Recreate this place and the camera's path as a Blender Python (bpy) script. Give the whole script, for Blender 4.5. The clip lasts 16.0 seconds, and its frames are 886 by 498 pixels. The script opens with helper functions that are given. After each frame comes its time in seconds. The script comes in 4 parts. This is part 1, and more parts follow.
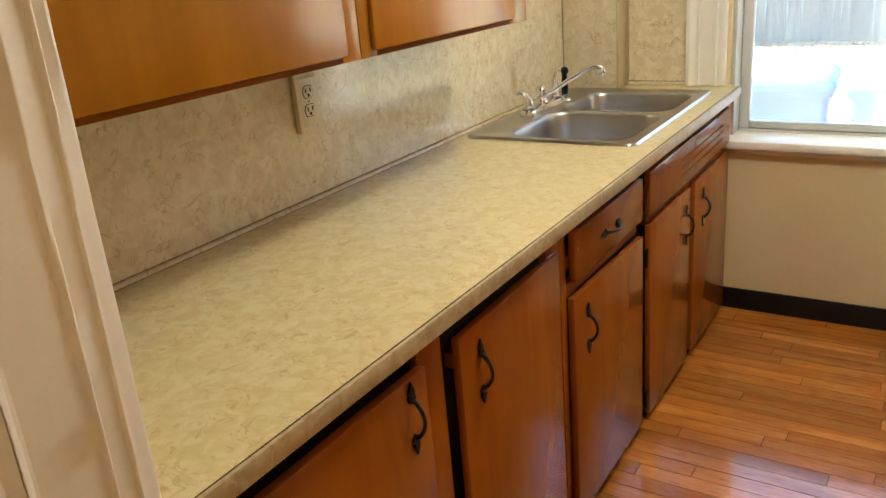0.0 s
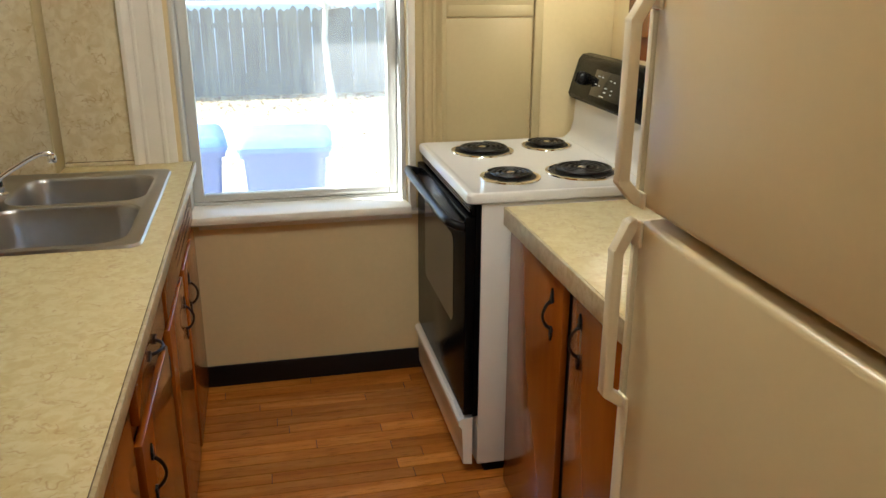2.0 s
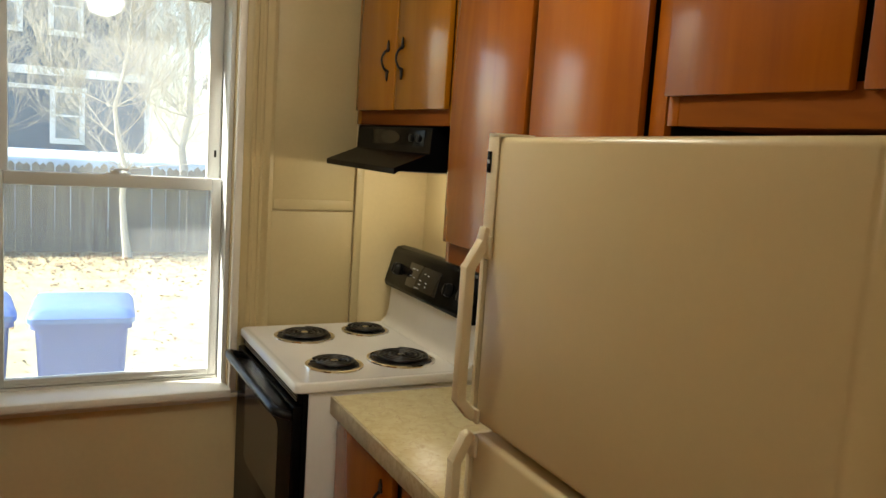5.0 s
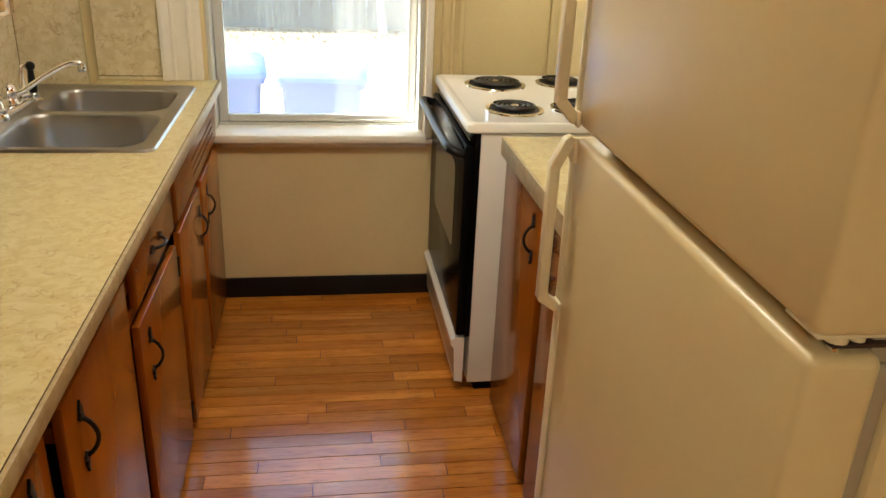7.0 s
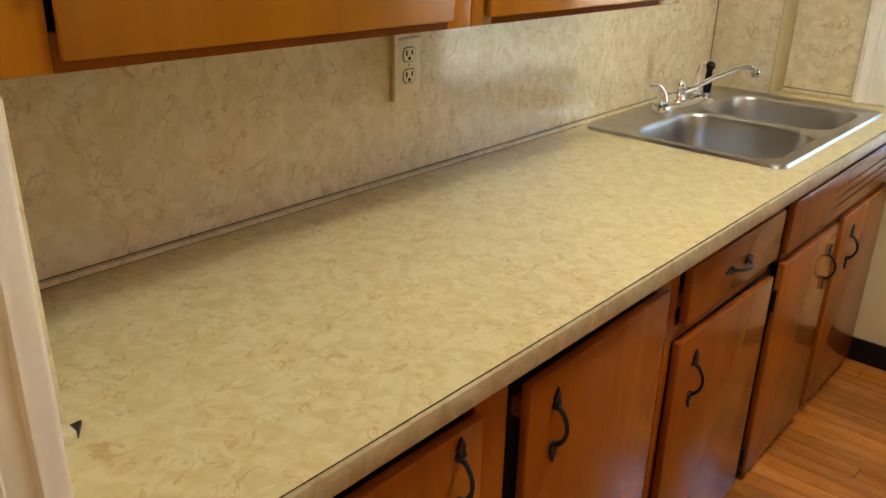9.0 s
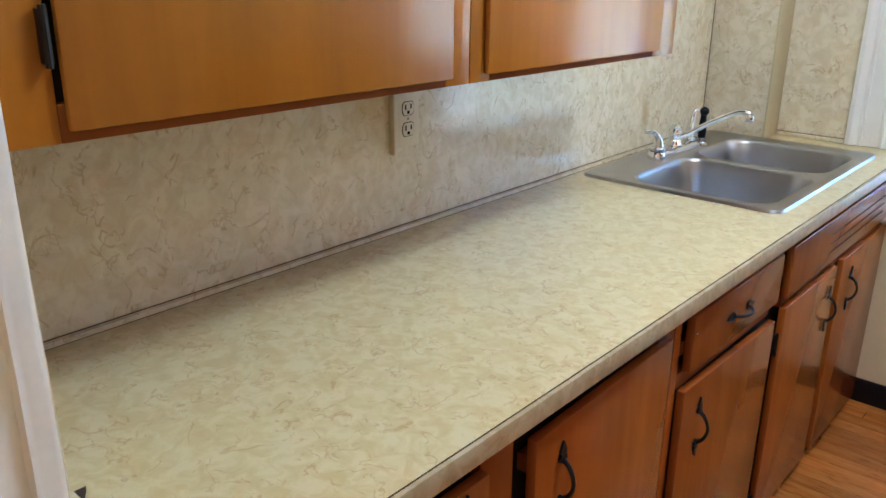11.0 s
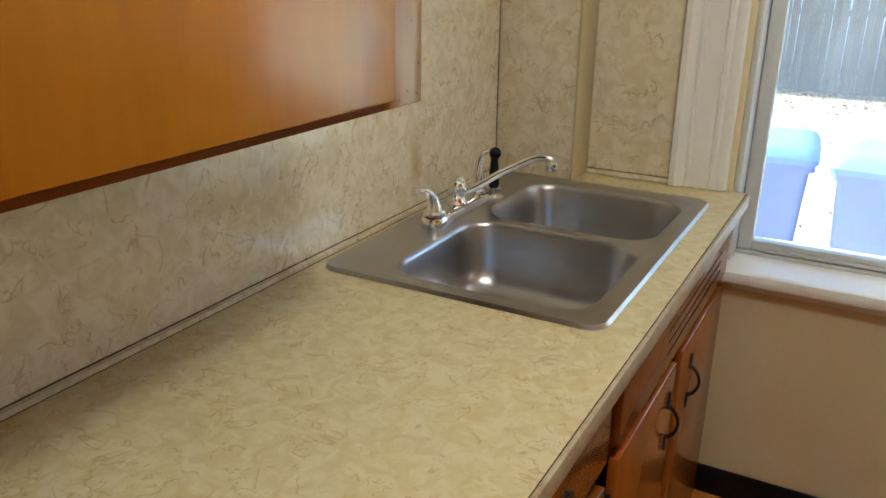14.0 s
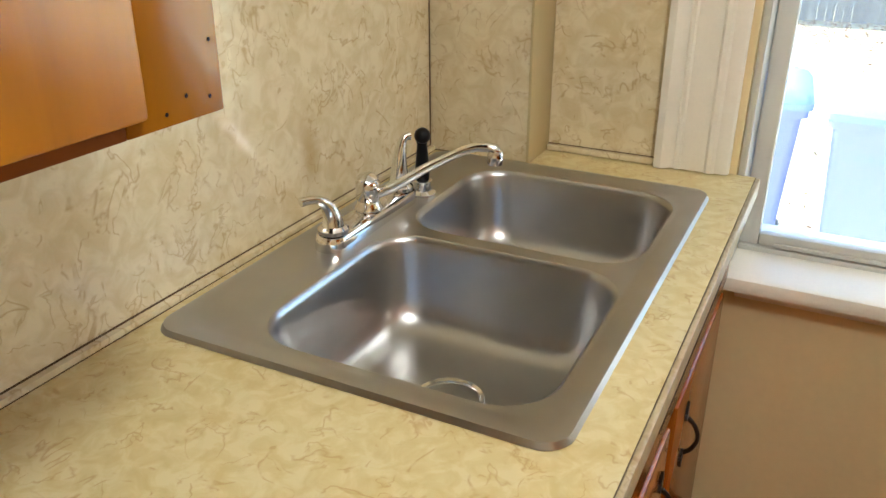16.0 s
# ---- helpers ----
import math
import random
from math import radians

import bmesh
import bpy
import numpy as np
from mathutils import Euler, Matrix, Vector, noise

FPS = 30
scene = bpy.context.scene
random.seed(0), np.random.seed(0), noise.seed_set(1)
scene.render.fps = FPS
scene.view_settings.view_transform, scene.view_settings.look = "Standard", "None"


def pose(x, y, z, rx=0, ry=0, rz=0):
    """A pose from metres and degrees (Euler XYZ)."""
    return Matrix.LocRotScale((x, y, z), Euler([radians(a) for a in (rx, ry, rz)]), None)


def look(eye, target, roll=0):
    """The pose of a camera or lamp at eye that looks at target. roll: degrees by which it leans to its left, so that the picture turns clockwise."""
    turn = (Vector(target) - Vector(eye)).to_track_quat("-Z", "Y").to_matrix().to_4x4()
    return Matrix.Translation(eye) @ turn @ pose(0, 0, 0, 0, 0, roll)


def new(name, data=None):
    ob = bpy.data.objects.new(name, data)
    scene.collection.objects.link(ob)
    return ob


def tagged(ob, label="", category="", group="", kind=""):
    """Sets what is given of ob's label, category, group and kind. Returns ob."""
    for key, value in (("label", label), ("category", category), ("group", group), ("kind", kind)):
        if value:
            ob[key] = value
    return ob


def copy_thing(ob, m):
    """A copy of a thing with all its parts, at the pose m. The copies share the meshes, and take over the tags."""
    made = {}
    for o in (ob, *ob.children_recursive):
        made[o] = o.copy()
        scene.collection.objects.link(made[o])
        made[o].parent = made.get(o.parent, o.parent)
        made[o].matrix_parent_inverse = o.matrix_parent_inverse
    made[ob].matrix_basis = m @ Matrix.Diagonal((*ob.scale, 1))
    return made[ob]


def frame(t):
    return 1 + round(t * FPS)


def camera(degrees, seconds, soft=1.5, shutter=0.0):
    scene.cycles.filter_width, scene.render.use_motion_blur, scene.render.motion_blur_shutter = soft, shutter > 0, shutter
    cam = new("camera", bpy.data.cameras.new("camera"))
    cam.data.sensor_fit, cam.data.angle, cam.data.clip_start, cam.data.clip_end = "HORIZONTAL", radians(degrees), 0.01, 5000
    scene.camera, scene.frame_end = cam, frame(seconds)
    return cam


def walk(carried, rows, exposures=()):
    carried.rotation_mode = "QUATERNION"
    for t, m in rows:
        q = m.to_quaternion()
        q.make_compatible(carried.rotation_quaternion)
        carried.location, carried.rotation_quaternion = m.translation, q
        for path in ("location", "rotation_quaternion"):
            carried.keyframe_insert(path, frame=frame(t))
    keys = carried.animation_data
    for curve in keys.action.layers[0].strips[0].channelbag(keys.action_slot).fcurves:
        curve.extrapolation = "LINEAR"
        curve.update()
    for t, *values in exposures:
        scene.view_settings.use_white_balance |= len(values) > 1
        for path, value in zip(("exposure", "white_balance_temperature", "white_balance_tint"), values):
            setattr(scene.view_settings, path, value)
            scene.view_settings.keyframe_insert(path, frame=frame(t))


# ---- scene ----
cam = camera(57.5, 16.0)
PATH = [
    (0, (1.359, 0.899, 1.444), (0.315, 2.453, 0.74), -5.2),
    (0.5, (1.247, 0.906, 1.458), (0.485, 2.608, 0.733), -3.6),
    (1, (1.138, 0.985, 1.467), (0.751, 2.834, 0.811), -1.4),
    (1.5, (1.028, 1.05, 1.5), (1.059, 2.944, 0.859), -1.1),
    (2, (0.921, 1.054, 1.509), (1.332, 2.899, 0.856), 0.2),
    (2.5, (0.862, 1.022, 1.518), (1.516, 2.796, 0.868), 0.4),
    (3, (0.836, 1.004, 1.58), (1.648, 2.778, 1.143), 1.4),
    (3.5, (0.824, 0.996, 1.638), (1.68, 2.777, 1.33), 3.1),
    (3.7, (0.834, 1.002, 1.646), (1.689, 2.789, 1.372), 3.1),
    (5.8, (0.782, 0.944, 1.606), (1.706, 2.699, 1.344), 3.7),
    (6, (0.84, 0.955, 1.59), (1.741, 2.694, 1.186), 2.7),
    (6.5, (0.929, 0.897, 1.537), (1.698, 2.625, 0.886), 2.6),
    (7, (1.044, 0.899, 1.494), (1.333, 2.718, 0.713), 2.5),
    (7.5, (1.08, 1.018, 1.463), (0.856, 2.839, 0.665), 2.1),
    (8, (1.074, 1.1, 1.448), (0.311, 2.763, 0.639), 1.0),
    (8.5, (1.135, 1.145, 1.424), (0.005, 2.587, 0.622), -0.1),
    (9, (1.217, 1.139, 1.422), (-0.006, 2.517, 0.645), 1.1),
    (9.2, (1.245, 1.131, 1.424), (0.006, 2.515, 0.681), 1.2),
    (11.3, (1.192, 1.136, 1.444), (-0.042, 2.564, 0.782), -0.1),
    (11.5, (1.152, 1.133, 1.442), (-0.004, 2.627, 0.785), -0.2),
    (12, (1.075, 1.176, 1.437), (0.049, 2.759, 0.773), 0.1),
    (12.5, (1.052, 1.326, 1.432), (0.054, 2.921, 0.754), 0.6),
    (13, (1.068, 1.523, 1.443), (0.086, 3.125, 0.759), 0.8),
    (13.5, (1.02, 1.708, 1.435), (0.068, 3.329, 0.751), 0.6),
    (14, (0.938, 1.886, 1.436), (0.036, 3.53, 0.74), 0.6),
    (14.5, (0.914, 2.06, 1.424), (0.002, 3.674, 0.674), 1.3),
    (15, (0.918, 2.198, 1.422), (-0.026, 3.774, 0.631), 2.8),
    (15.5, (0.859, 2.298, 1.406), (-0.1, 3.852, 0.591), 2.0),
    (16, (0.792, 2.379, 1.4), (-0.026, 3.998, 0.557), -0.2),
]
EXPOSURES = [(0.0, 3.07, 5750, 4), (0.5, 2.85, 5850, 4), (1.0, 2.8, 5600, 5), (1.5, 2.43, 5600, 5), (2.0, 2.47, 5600, 4), (2.5, 2.33, 5850, 4), (3.0, 1.8, 5950, 4), (3.5, 1.72, 5950, 4), (6.0, 1.95, 6550, 4), (7.0, 2.72, 6400, 4), (8.0, 3.05, 6500, 4), (8.5, 2.9, 6700, 4), (9.0, 3.03, 5650, 3), (11.5, 3.17, 4300, 7), (12.5, 2.38, 4600, 6), (13.0, 2.22, 4850, 5), (13.5, 2.12, 5150, 5), (14.0, 2.46, 5200, 6), (14.5, 2.6, 5300, 6), (15.0, 2.63, 5500, 5), (16.0, 2.97, 5500, 5)]
walk(cam, [(t, look(eye, target, roll)) for t, eye, target, roll in PATH], EXPOSURES)

# ---- light ----
world = bpy.data.worlds.new("sky")
scene.world = world
world.use_nodes = True
wn = world.node_tree.nodes
sky = wn.new("ShaderNodeTexSky")
sky.sky_type, sky.sun_disc = "NISHITA", False
SUN_EL, SUN_AZ = 36.0, -74.0  # height, and compass turn from +y towards +x, in degrees
sky.sun_elevation, sky.sun_rotation = radians(SUN_EL), radians(SUN_AZ)
world.node_tree.links.new(sky.outputs[0], wn["Background"].inputs[0])
wn["Background"].inputs[1].default_value = 0.15
sun = new("sun", bpy.data.lights.new("sun", "SUN"))
sun.data.energy, sun.data.angle, sun.data.color = 5.0, radians(0.5), (1.0, 0.94, 0.85)
sun_dir = Vector((math.sin(radians(SUN_AZ)) * math.cos(radians(SUN_EL)), math.cos(radians(SUN_AZ)) * math.cos(radians(SUN_EL)), math.sin(radians(SUN_EL))))
sun.matrix_world = look(sun_dir * 60, (0, 0, 0))


def bulb(name, place, watts, colour, radius):
    lamp = new(name, bpy.data.lights.new(name, "POINT"))
    lamp.data.energy, lamp.data.color, lamp.data.shadow_soft_size = watts, colour, radius
    lamp.matrix_world = pose(*place)
    return lamp


WARM = (1.0, 0.91, 0.76)
bulb("ceiling_bulb", (1.1, 2.5, 2.28), 5.3, WARM, 0.10)
# Added fill from behind, no known lamp there; brightens refrigerator and jamb.
bulb("back_room_bulb", (0.4, -0.6, 2.28), 6.5, WARM, 0.12)
bulb("hood_bulb", (1.97, 3.6, 1.515), 0.65, (1.0, 0.85, 0.62), 0.03)


# ---- materials ----
class Nodes:
    """A node material under construction."""

    def __init__(self, name):
        self.mat = bpy.data.materials.new(name)
        self.mat.use_nodes = True
        self.tree = self.mat.node_tree
        self.bsdf = self.tree.nodes["Principled BSDF"]

    def node(self, kind, **inputs):
        n = self.tree.nodes.new("ShaderNode" + kind)
        for key, value in inputs.items():
            sock = n.inputs[int(key[1:])] if key[0] == "i" and key[1:].isdigit() else n.inputs[key.replace("_", " ")]
            self.put(sock, value)
        return n

    def put(self, sock, value):
        if isinstance(value, bpy.types.NodeSocket):
            self.tree.links.new(value, sock)
        elif isinstance(value, tuple) and len(value) == 3 and sock.type == "RGBA":
            sock.default_value = (*value, 1)
        else:
            sock.default_value = value

    def coords(self, scale=(1, 1, 1), rot=(0, 0, 0)):
        geo = self.tree.nodes.new("ShaderNodeNewGeometry")
        m = self.tree.nodes.new("ShaderNodeMapping")
        self.tree.links.new(geo.outputs["Position"], m.inputs[0])
        m.inputs["Scale"].default_value = scale
        m.inputs["Rotation"].default_value = tuple(radians(a) for a in rot)
        return m.outputs[0]

    def noise(self, vec, scale, detail=4.0, rough=0.55, distort=0.0):
        n = self.node("TexNoise", Vector=vec, Scale=scale, Detail=detail, Roughness=rough, Distortion=distort)
        return n.outputs["Fac"]

    def ramp(self, fac, stops):
        r = self.node("ValToRGB", Fac=fac)
        els = r.color_ramp.elements
        while len(els) < len(stops):
            els.new(0.5)
        for e, (p, c) in zip(els, stops):
            e.position = p
            e.color = (*c, 1) if isinstance(c, tuple) else (c, c, c, 1)
        return r.outputs[0]

    def mix(self, fac, a, b, blend="MIX"):
        n = self.tree.nodes.new("ShaderNodeMix")
        n.data_type, n.blend_type = "RGBA", blend
        self.put(n.inputs[0], fac)
        self.put(n.inputs[6], a)
        self.put(n.inputs[7], b)
        return n.outputs[2]

    def math(self, op, a, b=0.5):
        n = self.tree.nodes.new("ShaderNodeMath")
        n.operation = op
        self.put(n.inputs[0], a)
        self.put(n.inputs[1], b)
        return n.outputs[0]

    def bump(self, height, strength, dist=0.002):
        b = self.node("Bump", Height=height, Strength=strength, Distance=dist)
        self.tree.links.new(b.outputs[0], self.bsdf.inputs["Normal"])

    def set(self, **inputs):
        for key, value in inputs.items():
            self.put(self.bsdf.inputs[key.replace("_", " ")], value)
        return self


def plain(name, colour, rough, metal=0.0, var=0.06, scale=6.0, bump=0.0, coat=0.0, bump_scale=180.0, spec=0.5):
    """Paint, plastic or metal with faint unevenness at two scales."""
    k = Nodes(name)
    v = k.coords()
    big = k.noise(v, scale, 3.0)
    fine = k.noise(v, scale * 22, 2.0)
    f = k.math("ADD", k.math("MULTIPLY", big, 0.7), k.math("MULTIPLY", fine, 0.3))
    lo, hi = tuple(c * (1 - var) for c in colour), tuple(min(1.0, c * (1 + var)) for c in colour)
    k.set(Base_Color=k.ramp(f, [(0.3, lo), (0.7, hi)]), Metallic=metal, Coat_Weight=coat, Coat_Roughness=0.08, Specular_IOR_Level=spec)
    r = k.node("MapRange", Value=f)
    r.inputs["To Min"].default_value, r.inputs["To Max"].default_value = max(0.02, rough - 0.06), rough + 0.06
    k.set(Roughness=r.outputs[0])
    if bump:
        k.bump(k.noise(v, bump_scale, 3.0), bump, 0.001)
    return k.mat


def marbled(name, base, light, dark, vein, rough, scale=1.0, vein_amount=0.8, stains=()):
    """Printed laminate: cloudy mottling with broken thin brown veins."""
    k = Nodes(name)
    v = k.coords((scale, scale, scale))
    cloud = k.noise(v, 34.0, 4.0, 0.55, 0.8)
    col = k.ramp(cloud, [(0.34, dark), (0.48, base), (0.60, light)])
    broad = k.noise(v, 4.0, 2.0)
    col = k.mix(k.math("MULTIPLY", broad, 0.35), col, base)
    veins = None
    for scale_n, level, width, gate_scale, gate_at, amount in ((13.0, 0.5, 0.018, 24.0, 0.50, 1.0), (21.0, 0.47, 0.022, 17.0, 0.53, 0.8), (17.0, 0.55, 0.018, 30.0, 0.53, 0.9)):
        d = k.math("ABSOLUTE", k.math("SUBTRACT", k.noise(v, scale_n, 3.0, 0.5, 0.6), level))
        line = k.ramp(d, [(0.0, amount), (width, 0.0)])
        gate = k.ramp(k.noise(v, gate_scale, 3.0), [(gate_at, 0.0), (gate_at + 0.06, 1.0)])
        line = k.math("MULTIPLY", line, gate)
        veins = line if veins is None else k.math("MAXIMUM", veins, line)
    col = k.mix(k.math("MULTIPLY", veins, vein_amount), col, vein)
    for place, size, colour, strength in stains:
        gap = k.node("VectorMath", i0=k.coords(), i1=place)
        gap.operation = "SUBTRACT"
        flat = k.node("VectorMath", i0=gap.outputs[0], i1=tuple(1 / q for q in size))
        flat.operation = "MULTIPLY"
        far = k.tree.nodes.new("ShaderNodeVectorMath")
        far.operation = "LENGTH"
        k.put(far.inputs[0], flat.outputs[0])
        blot = k.math("ADD", far.outputs["Value"], k.math("MULTIPLY", k.noise(v, 30.0, 3.0), 0.6))
        col = k.mix(k.ramp(k.math("MULTIPLY", blot, 0.5), [(0.25, strength), (0.62, 0.0)]), col, colour)
    k.set(Base_Color=col, Roughness=rough)
    k.bump(k.noise(v, 260.0, 2.0), 0.05, 0.0006)
    return k.mat


def wood(name, dark, mid, light, axis, rough=0.2, coat=0.5, grain=1.0, spread=0.14, spec=0.4, streak=0.0):
    """Varnished timber with its grain along one axis; each piece differs a little."""
    k = Nodes(name)
    sc = [9.0 * grain] * 3
    sc["xyz".index(axis)] = 0.9 * grain
    v = k.coords(tuple(sc))
    info = k.tree.nodes.new("ShaderNodeObjectInfo")
    shift = k.node("VectorMath", i0=v)
    shift.operation = "ADD"
    comb = k.node("CombineXYZ", X=k.math("MULTIPLY", info.outputs["Random"], 40.0), Y=k.math("MULTIPLY", info.outputs["Random"], 17.0), Z=0.0)
    k.put(shift.inputs[1], comb.outputs[0])
    vec = shift.outputs[0]
    broad = k.noise(vec, 0.7, 4.0, 0.55, 1.2)
    fine = k.noise(vec, 6.0, 4.0, 0.6, 0.5)
    rings = k.math("SINE", k.math("MULTIPLY", broad, 34.0), 0.0)
    f = k.math("ADD", k.math("MULTIPLY", broad, 0.72), k.math("ADD", k.math("MULTIPLY", fine, 0.16), k.math("MULTIPLY", rings, 0.010)))
    col = k.ramp(f, [(0.3, dark), (0.48, mid), (0.66, light)])
    tint = k.ramp(info.outputs["Random"], [(0.0, 1.0 - spread), (1.0, 1.0 + spread)])
    col = k.mix(1.0, col, tint, "MULTIPLY")
    if streak:  # dark pores and smudges drawn out along the grain
        pores = k.ramp(k.noise(vec, 13.0, 3.0, 0.6), [(0.30, 1.0), (0.46, 0.0)])
        smudge = k.ramp(k.noise(k.coords((2.2, 9.0, 2.2)), 1.6, 4.0, 0.6), [(0.56, 0.0), (0.74, 0.7)])
        col = k.mix(k.math("MULTIPLY", k.math("MAXIMUM", pores, smudge), streak), col, tuple(0.42 * c for c in dark))
    k.set(Base_Color=col, Roughness=k.math("ADD", k.math("MULTIPLY", broad, 0.06), rough - 0.03), Coat_Weight=coat, Coat_Roughness=0.1, Specular_IOR_Level=spec)
    return k.mat


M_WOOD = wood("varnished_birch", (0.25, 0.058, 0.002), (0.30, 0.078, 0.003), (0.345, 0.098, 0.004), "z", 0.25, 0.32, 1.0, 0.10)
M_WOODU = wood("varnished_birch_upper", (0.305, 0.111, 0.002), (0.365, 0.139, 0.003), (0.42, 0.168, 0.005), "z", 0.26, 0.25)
CAB = {"wood": M_WOOD}
# Birch darkened and dulled: shade under doors and cabinets put into the colour.
M_WOODSHADED = wood("varnished_birch_shaded", (0.15, 0.040, 0.003), (0.20, 0.056, 0.004), (0.26, 0.078, 0.006), "y", 0.7, 0.0, 1.0, 0.14, 0.1)
# Near-black colour for the shade in cabinet gaps, bottom rails, slots and nail holes.
M_SHADE = plain("gap_shade", (0.010, 0.006, 0.004), 0.8, spec=0.2)
M_OAK = wood("oak_strip_floor", (0.38, 0.115, 0.012), (0.52, 0.183, 0.023), (0.66, 0.270, 0.048), "x", 0.18, 0.6, 1.3, 0.24, 0.4, 0.62)
M_JOINT = plain("dark_joint", (0.03, 0.012, 0.006), 0.8)
M_CAULK = plain("brown_joint", (0.11, 0.065, 0.03), 0.8)
M_COUNTER = marbled("cream_laminate", (0.63, 0.525, 0.262), (0.69, 0.600, 0.345), (0.575, 0.455, 0.200), (0.41, 0.22, 0.065), 0.3, 1.0, 0.58)
M_SPLASH = marbled("marbled_wall_panel", (0.69, 0.59, 0.385), (0.76, 0.67, 0.47), (0.635, 0.525, 0.315), (0.38, 0.23, 0.08), 0.12, 0.85, 0.55, (((0.02, 3.40, 0.99), (0.2, 0.035, 0.10), (0.42, 0.27, 0.10), 0.55), ((0.0, 2.25, 1.16), (0.2, 0.10, 0.07), (0.55, 0.36, 0.12), 0.5)))
M_EDGE = marbled("laminate_edge", (0.45, 0.35, 0.19), (0.52, 0.43, 0.26), (0.38, 0.285, 0.14), (0.28, 0.18, 0.08), 0.35, 1.0, 0.5)
M_WALL = plain("cream_wall_paint", (0.73, 0.60, 0.34), 0.55, var=0.05, scale=2.5, bump=0.08)
# Wall cream made darker: dimness around the hood put into the colour.
M_DIMCREAM = plain("cream_paint_dimmed", (0.53, 0.43, 0.23), 0.45, var=0.05, scale=3.0, bump=0.06)
M_WHITE = plain("white_gloss_paint", (0.82, 0.78, 0.70), 0.33, var=0.05, scale=7.0, bump=0.22, bump_scale=34.0)
M_VINYL = plain("white_vinyl", (0.60, 0.60, 0.57), 0.4, var=0.03)
M_BASE = plain("black_baseboard_vinyl", (0.007, 0.006, 0.006), 0.5, spec=0.25)
M_CEIL = plain("white_ceiling_paint", (0.78, 0.75, 0.68), 0.8)
M_FRIDGE = plain("almond_enamel", (0.64, 0.525, 0.295), 0.32, var=0.02, scale=4.0, bump=0.12, bump_scale=420.0)
M_TRIM = plain("almond_plastic", (0.72, 0.63, 0.43), 0.35, var=0.03)
M_GASKET = plain("grey_gasket", (0.33, 0.28, 0.20), 0.6)
M_ENAMEL = plain("white_enamel", (0.80, 0.79, 0.76), 0.14, var=0.02)
M_BLACK = plain("black_enamel", (0.003, 0.003, 0.0035), 0.22, spec=0.06)
M_GLASSBLACK = plain("smoked_oven_glass", (0.012, 0.012, 0.013), 0.08)
M_COIL = plain("dark_coil_metal", (0.015, 0.014, 0.014), 0.38, 0.3)
M_IRON = plain("hammered_black_iron", (0.020, 0.016, 0.013), 0.36, 0.6, bump=0.3, bump_scale=220.0)
M_CHROME = plain("chrome", (0.80, 0.80, 0.80), 0.06, 1.0, var=0.02)
M_RUBBER = plain("black_plastic", (0.006, 0.006, 0.007), 0.3, spec=0.25)
M_IVORY = plain("ivory_plastic", (0.68, 0.58, 0.36), 0.35)
M_PRINT = plain("grey_print", (0.55, 0.55, 0.53), 0.5)


def brushed():
    k = Nodes("brushed_stainless")
    v = k.coords((6, 30, 30))
    f = k.noise(v, 4.0, 3.0)
    b = k.noise(k.coords(), 5.0, 3.0)
    k.set(Base_Color=k.ramp(b, [(0.3, (0.42, 0.415, 0.41)), (0.7, (0.51, 0.51, 0.515))]), Metallic=1.0, Roughness=k.math("ADD", k.math("MULTIPLY", f, 0.08), 0.26))
    return k.mat


M_STEEL = brushed()


def clear_glass():
    k = Nodes("window_glass")
    out = k.tree.nodes["Material Output"]
    clear = k.node("BsdfTransparent", Color=(0.95, 0.97, 0.97))
    gloss = k.node("BsdfGlossy", Roughness=0.02)
    fres = k.node("Fresnel", IOR=1.35)
    m = k.node("MixShader", i0=fres.outputs[0], i1=clear.outputs[0], i2=gloss.outputs[0])
    # Uneven translucent veil: glare over the garden view, built into the panes.
    glare_veil = k.node("BsdfTranslucent", Color=(0.9, 0.9, 0.88))
    veil_amount = k.ramp(k.noise(k.coords(), 3.0, 4.0), [(0.3, 0.05), (0.7, 0.10)])
    md = k.node("MixShader", i0=veil_amount, i1=m.outputs[0], i2=glare_veil.outputs[0])
    k.tree.links.new(md.outputs[0], out.inputs[0])
    return k.mat


M_GLASS = clear_glass()


# ---- building helpers ----
def finish(name, bm, mat, smooth=True):
    me = bpy.data.meshes.new(name)
    bmesh.ops.recalc_face_normals(bm, faces=bm.faces)
    bm.to_mesh(me)
    bm.free()
    me.materials.append(mat)
    if smooth:
        me.set_sharp_from_angle(angle=radians(40))
    return me


def part(name, bm, mat, parent, label=""):
    ob = new(name, finish(name, bm, mat))
    ob.parent = parent
    return tagged(ob, label)


def thing(name, label, category, group="", kind=""):
    ob = new(name)
    ob.empty_display_size = 0.05
    return tagged(ob, label, category, group, kind)


def setting(name, bm, mat, label, category):
    return tagged(new(name, finish(name, bm, mat)), label, category, "", "structure")


def add_box(bm, lo, hi, bevel=0.0, seg=2):
    lo, hi = Vector(lo), Vector(hi)
    vs = [bm.verts.new((x, y, z)) for x in (lo.x, hi.x) for y in (lo.y, hi.y) for z in (lo.z, hi.z)]
    fs = [bm.faces.new([vs[i] for i in q]) for q in ((0, 1, 3, 2), (4, 6, 7, 5), (0, 4, 5, 1), (2, 3, 7, 6), (0, 2, 6, 4), (1, 5, 7, 3))]
    if bevel:
        es = list({e for f in fs for e in f.edges})
        bmesh.ops.bevel(bm, geom=es, offset=bevel, segments=seg, profile=0.5, affect="EDGES")
    return bm


def boxes(*specs):
    bm = bmesh.new()
    for lo, hi, *b in specs:
        add_box(bm, lo, hi, *b)
    return bm


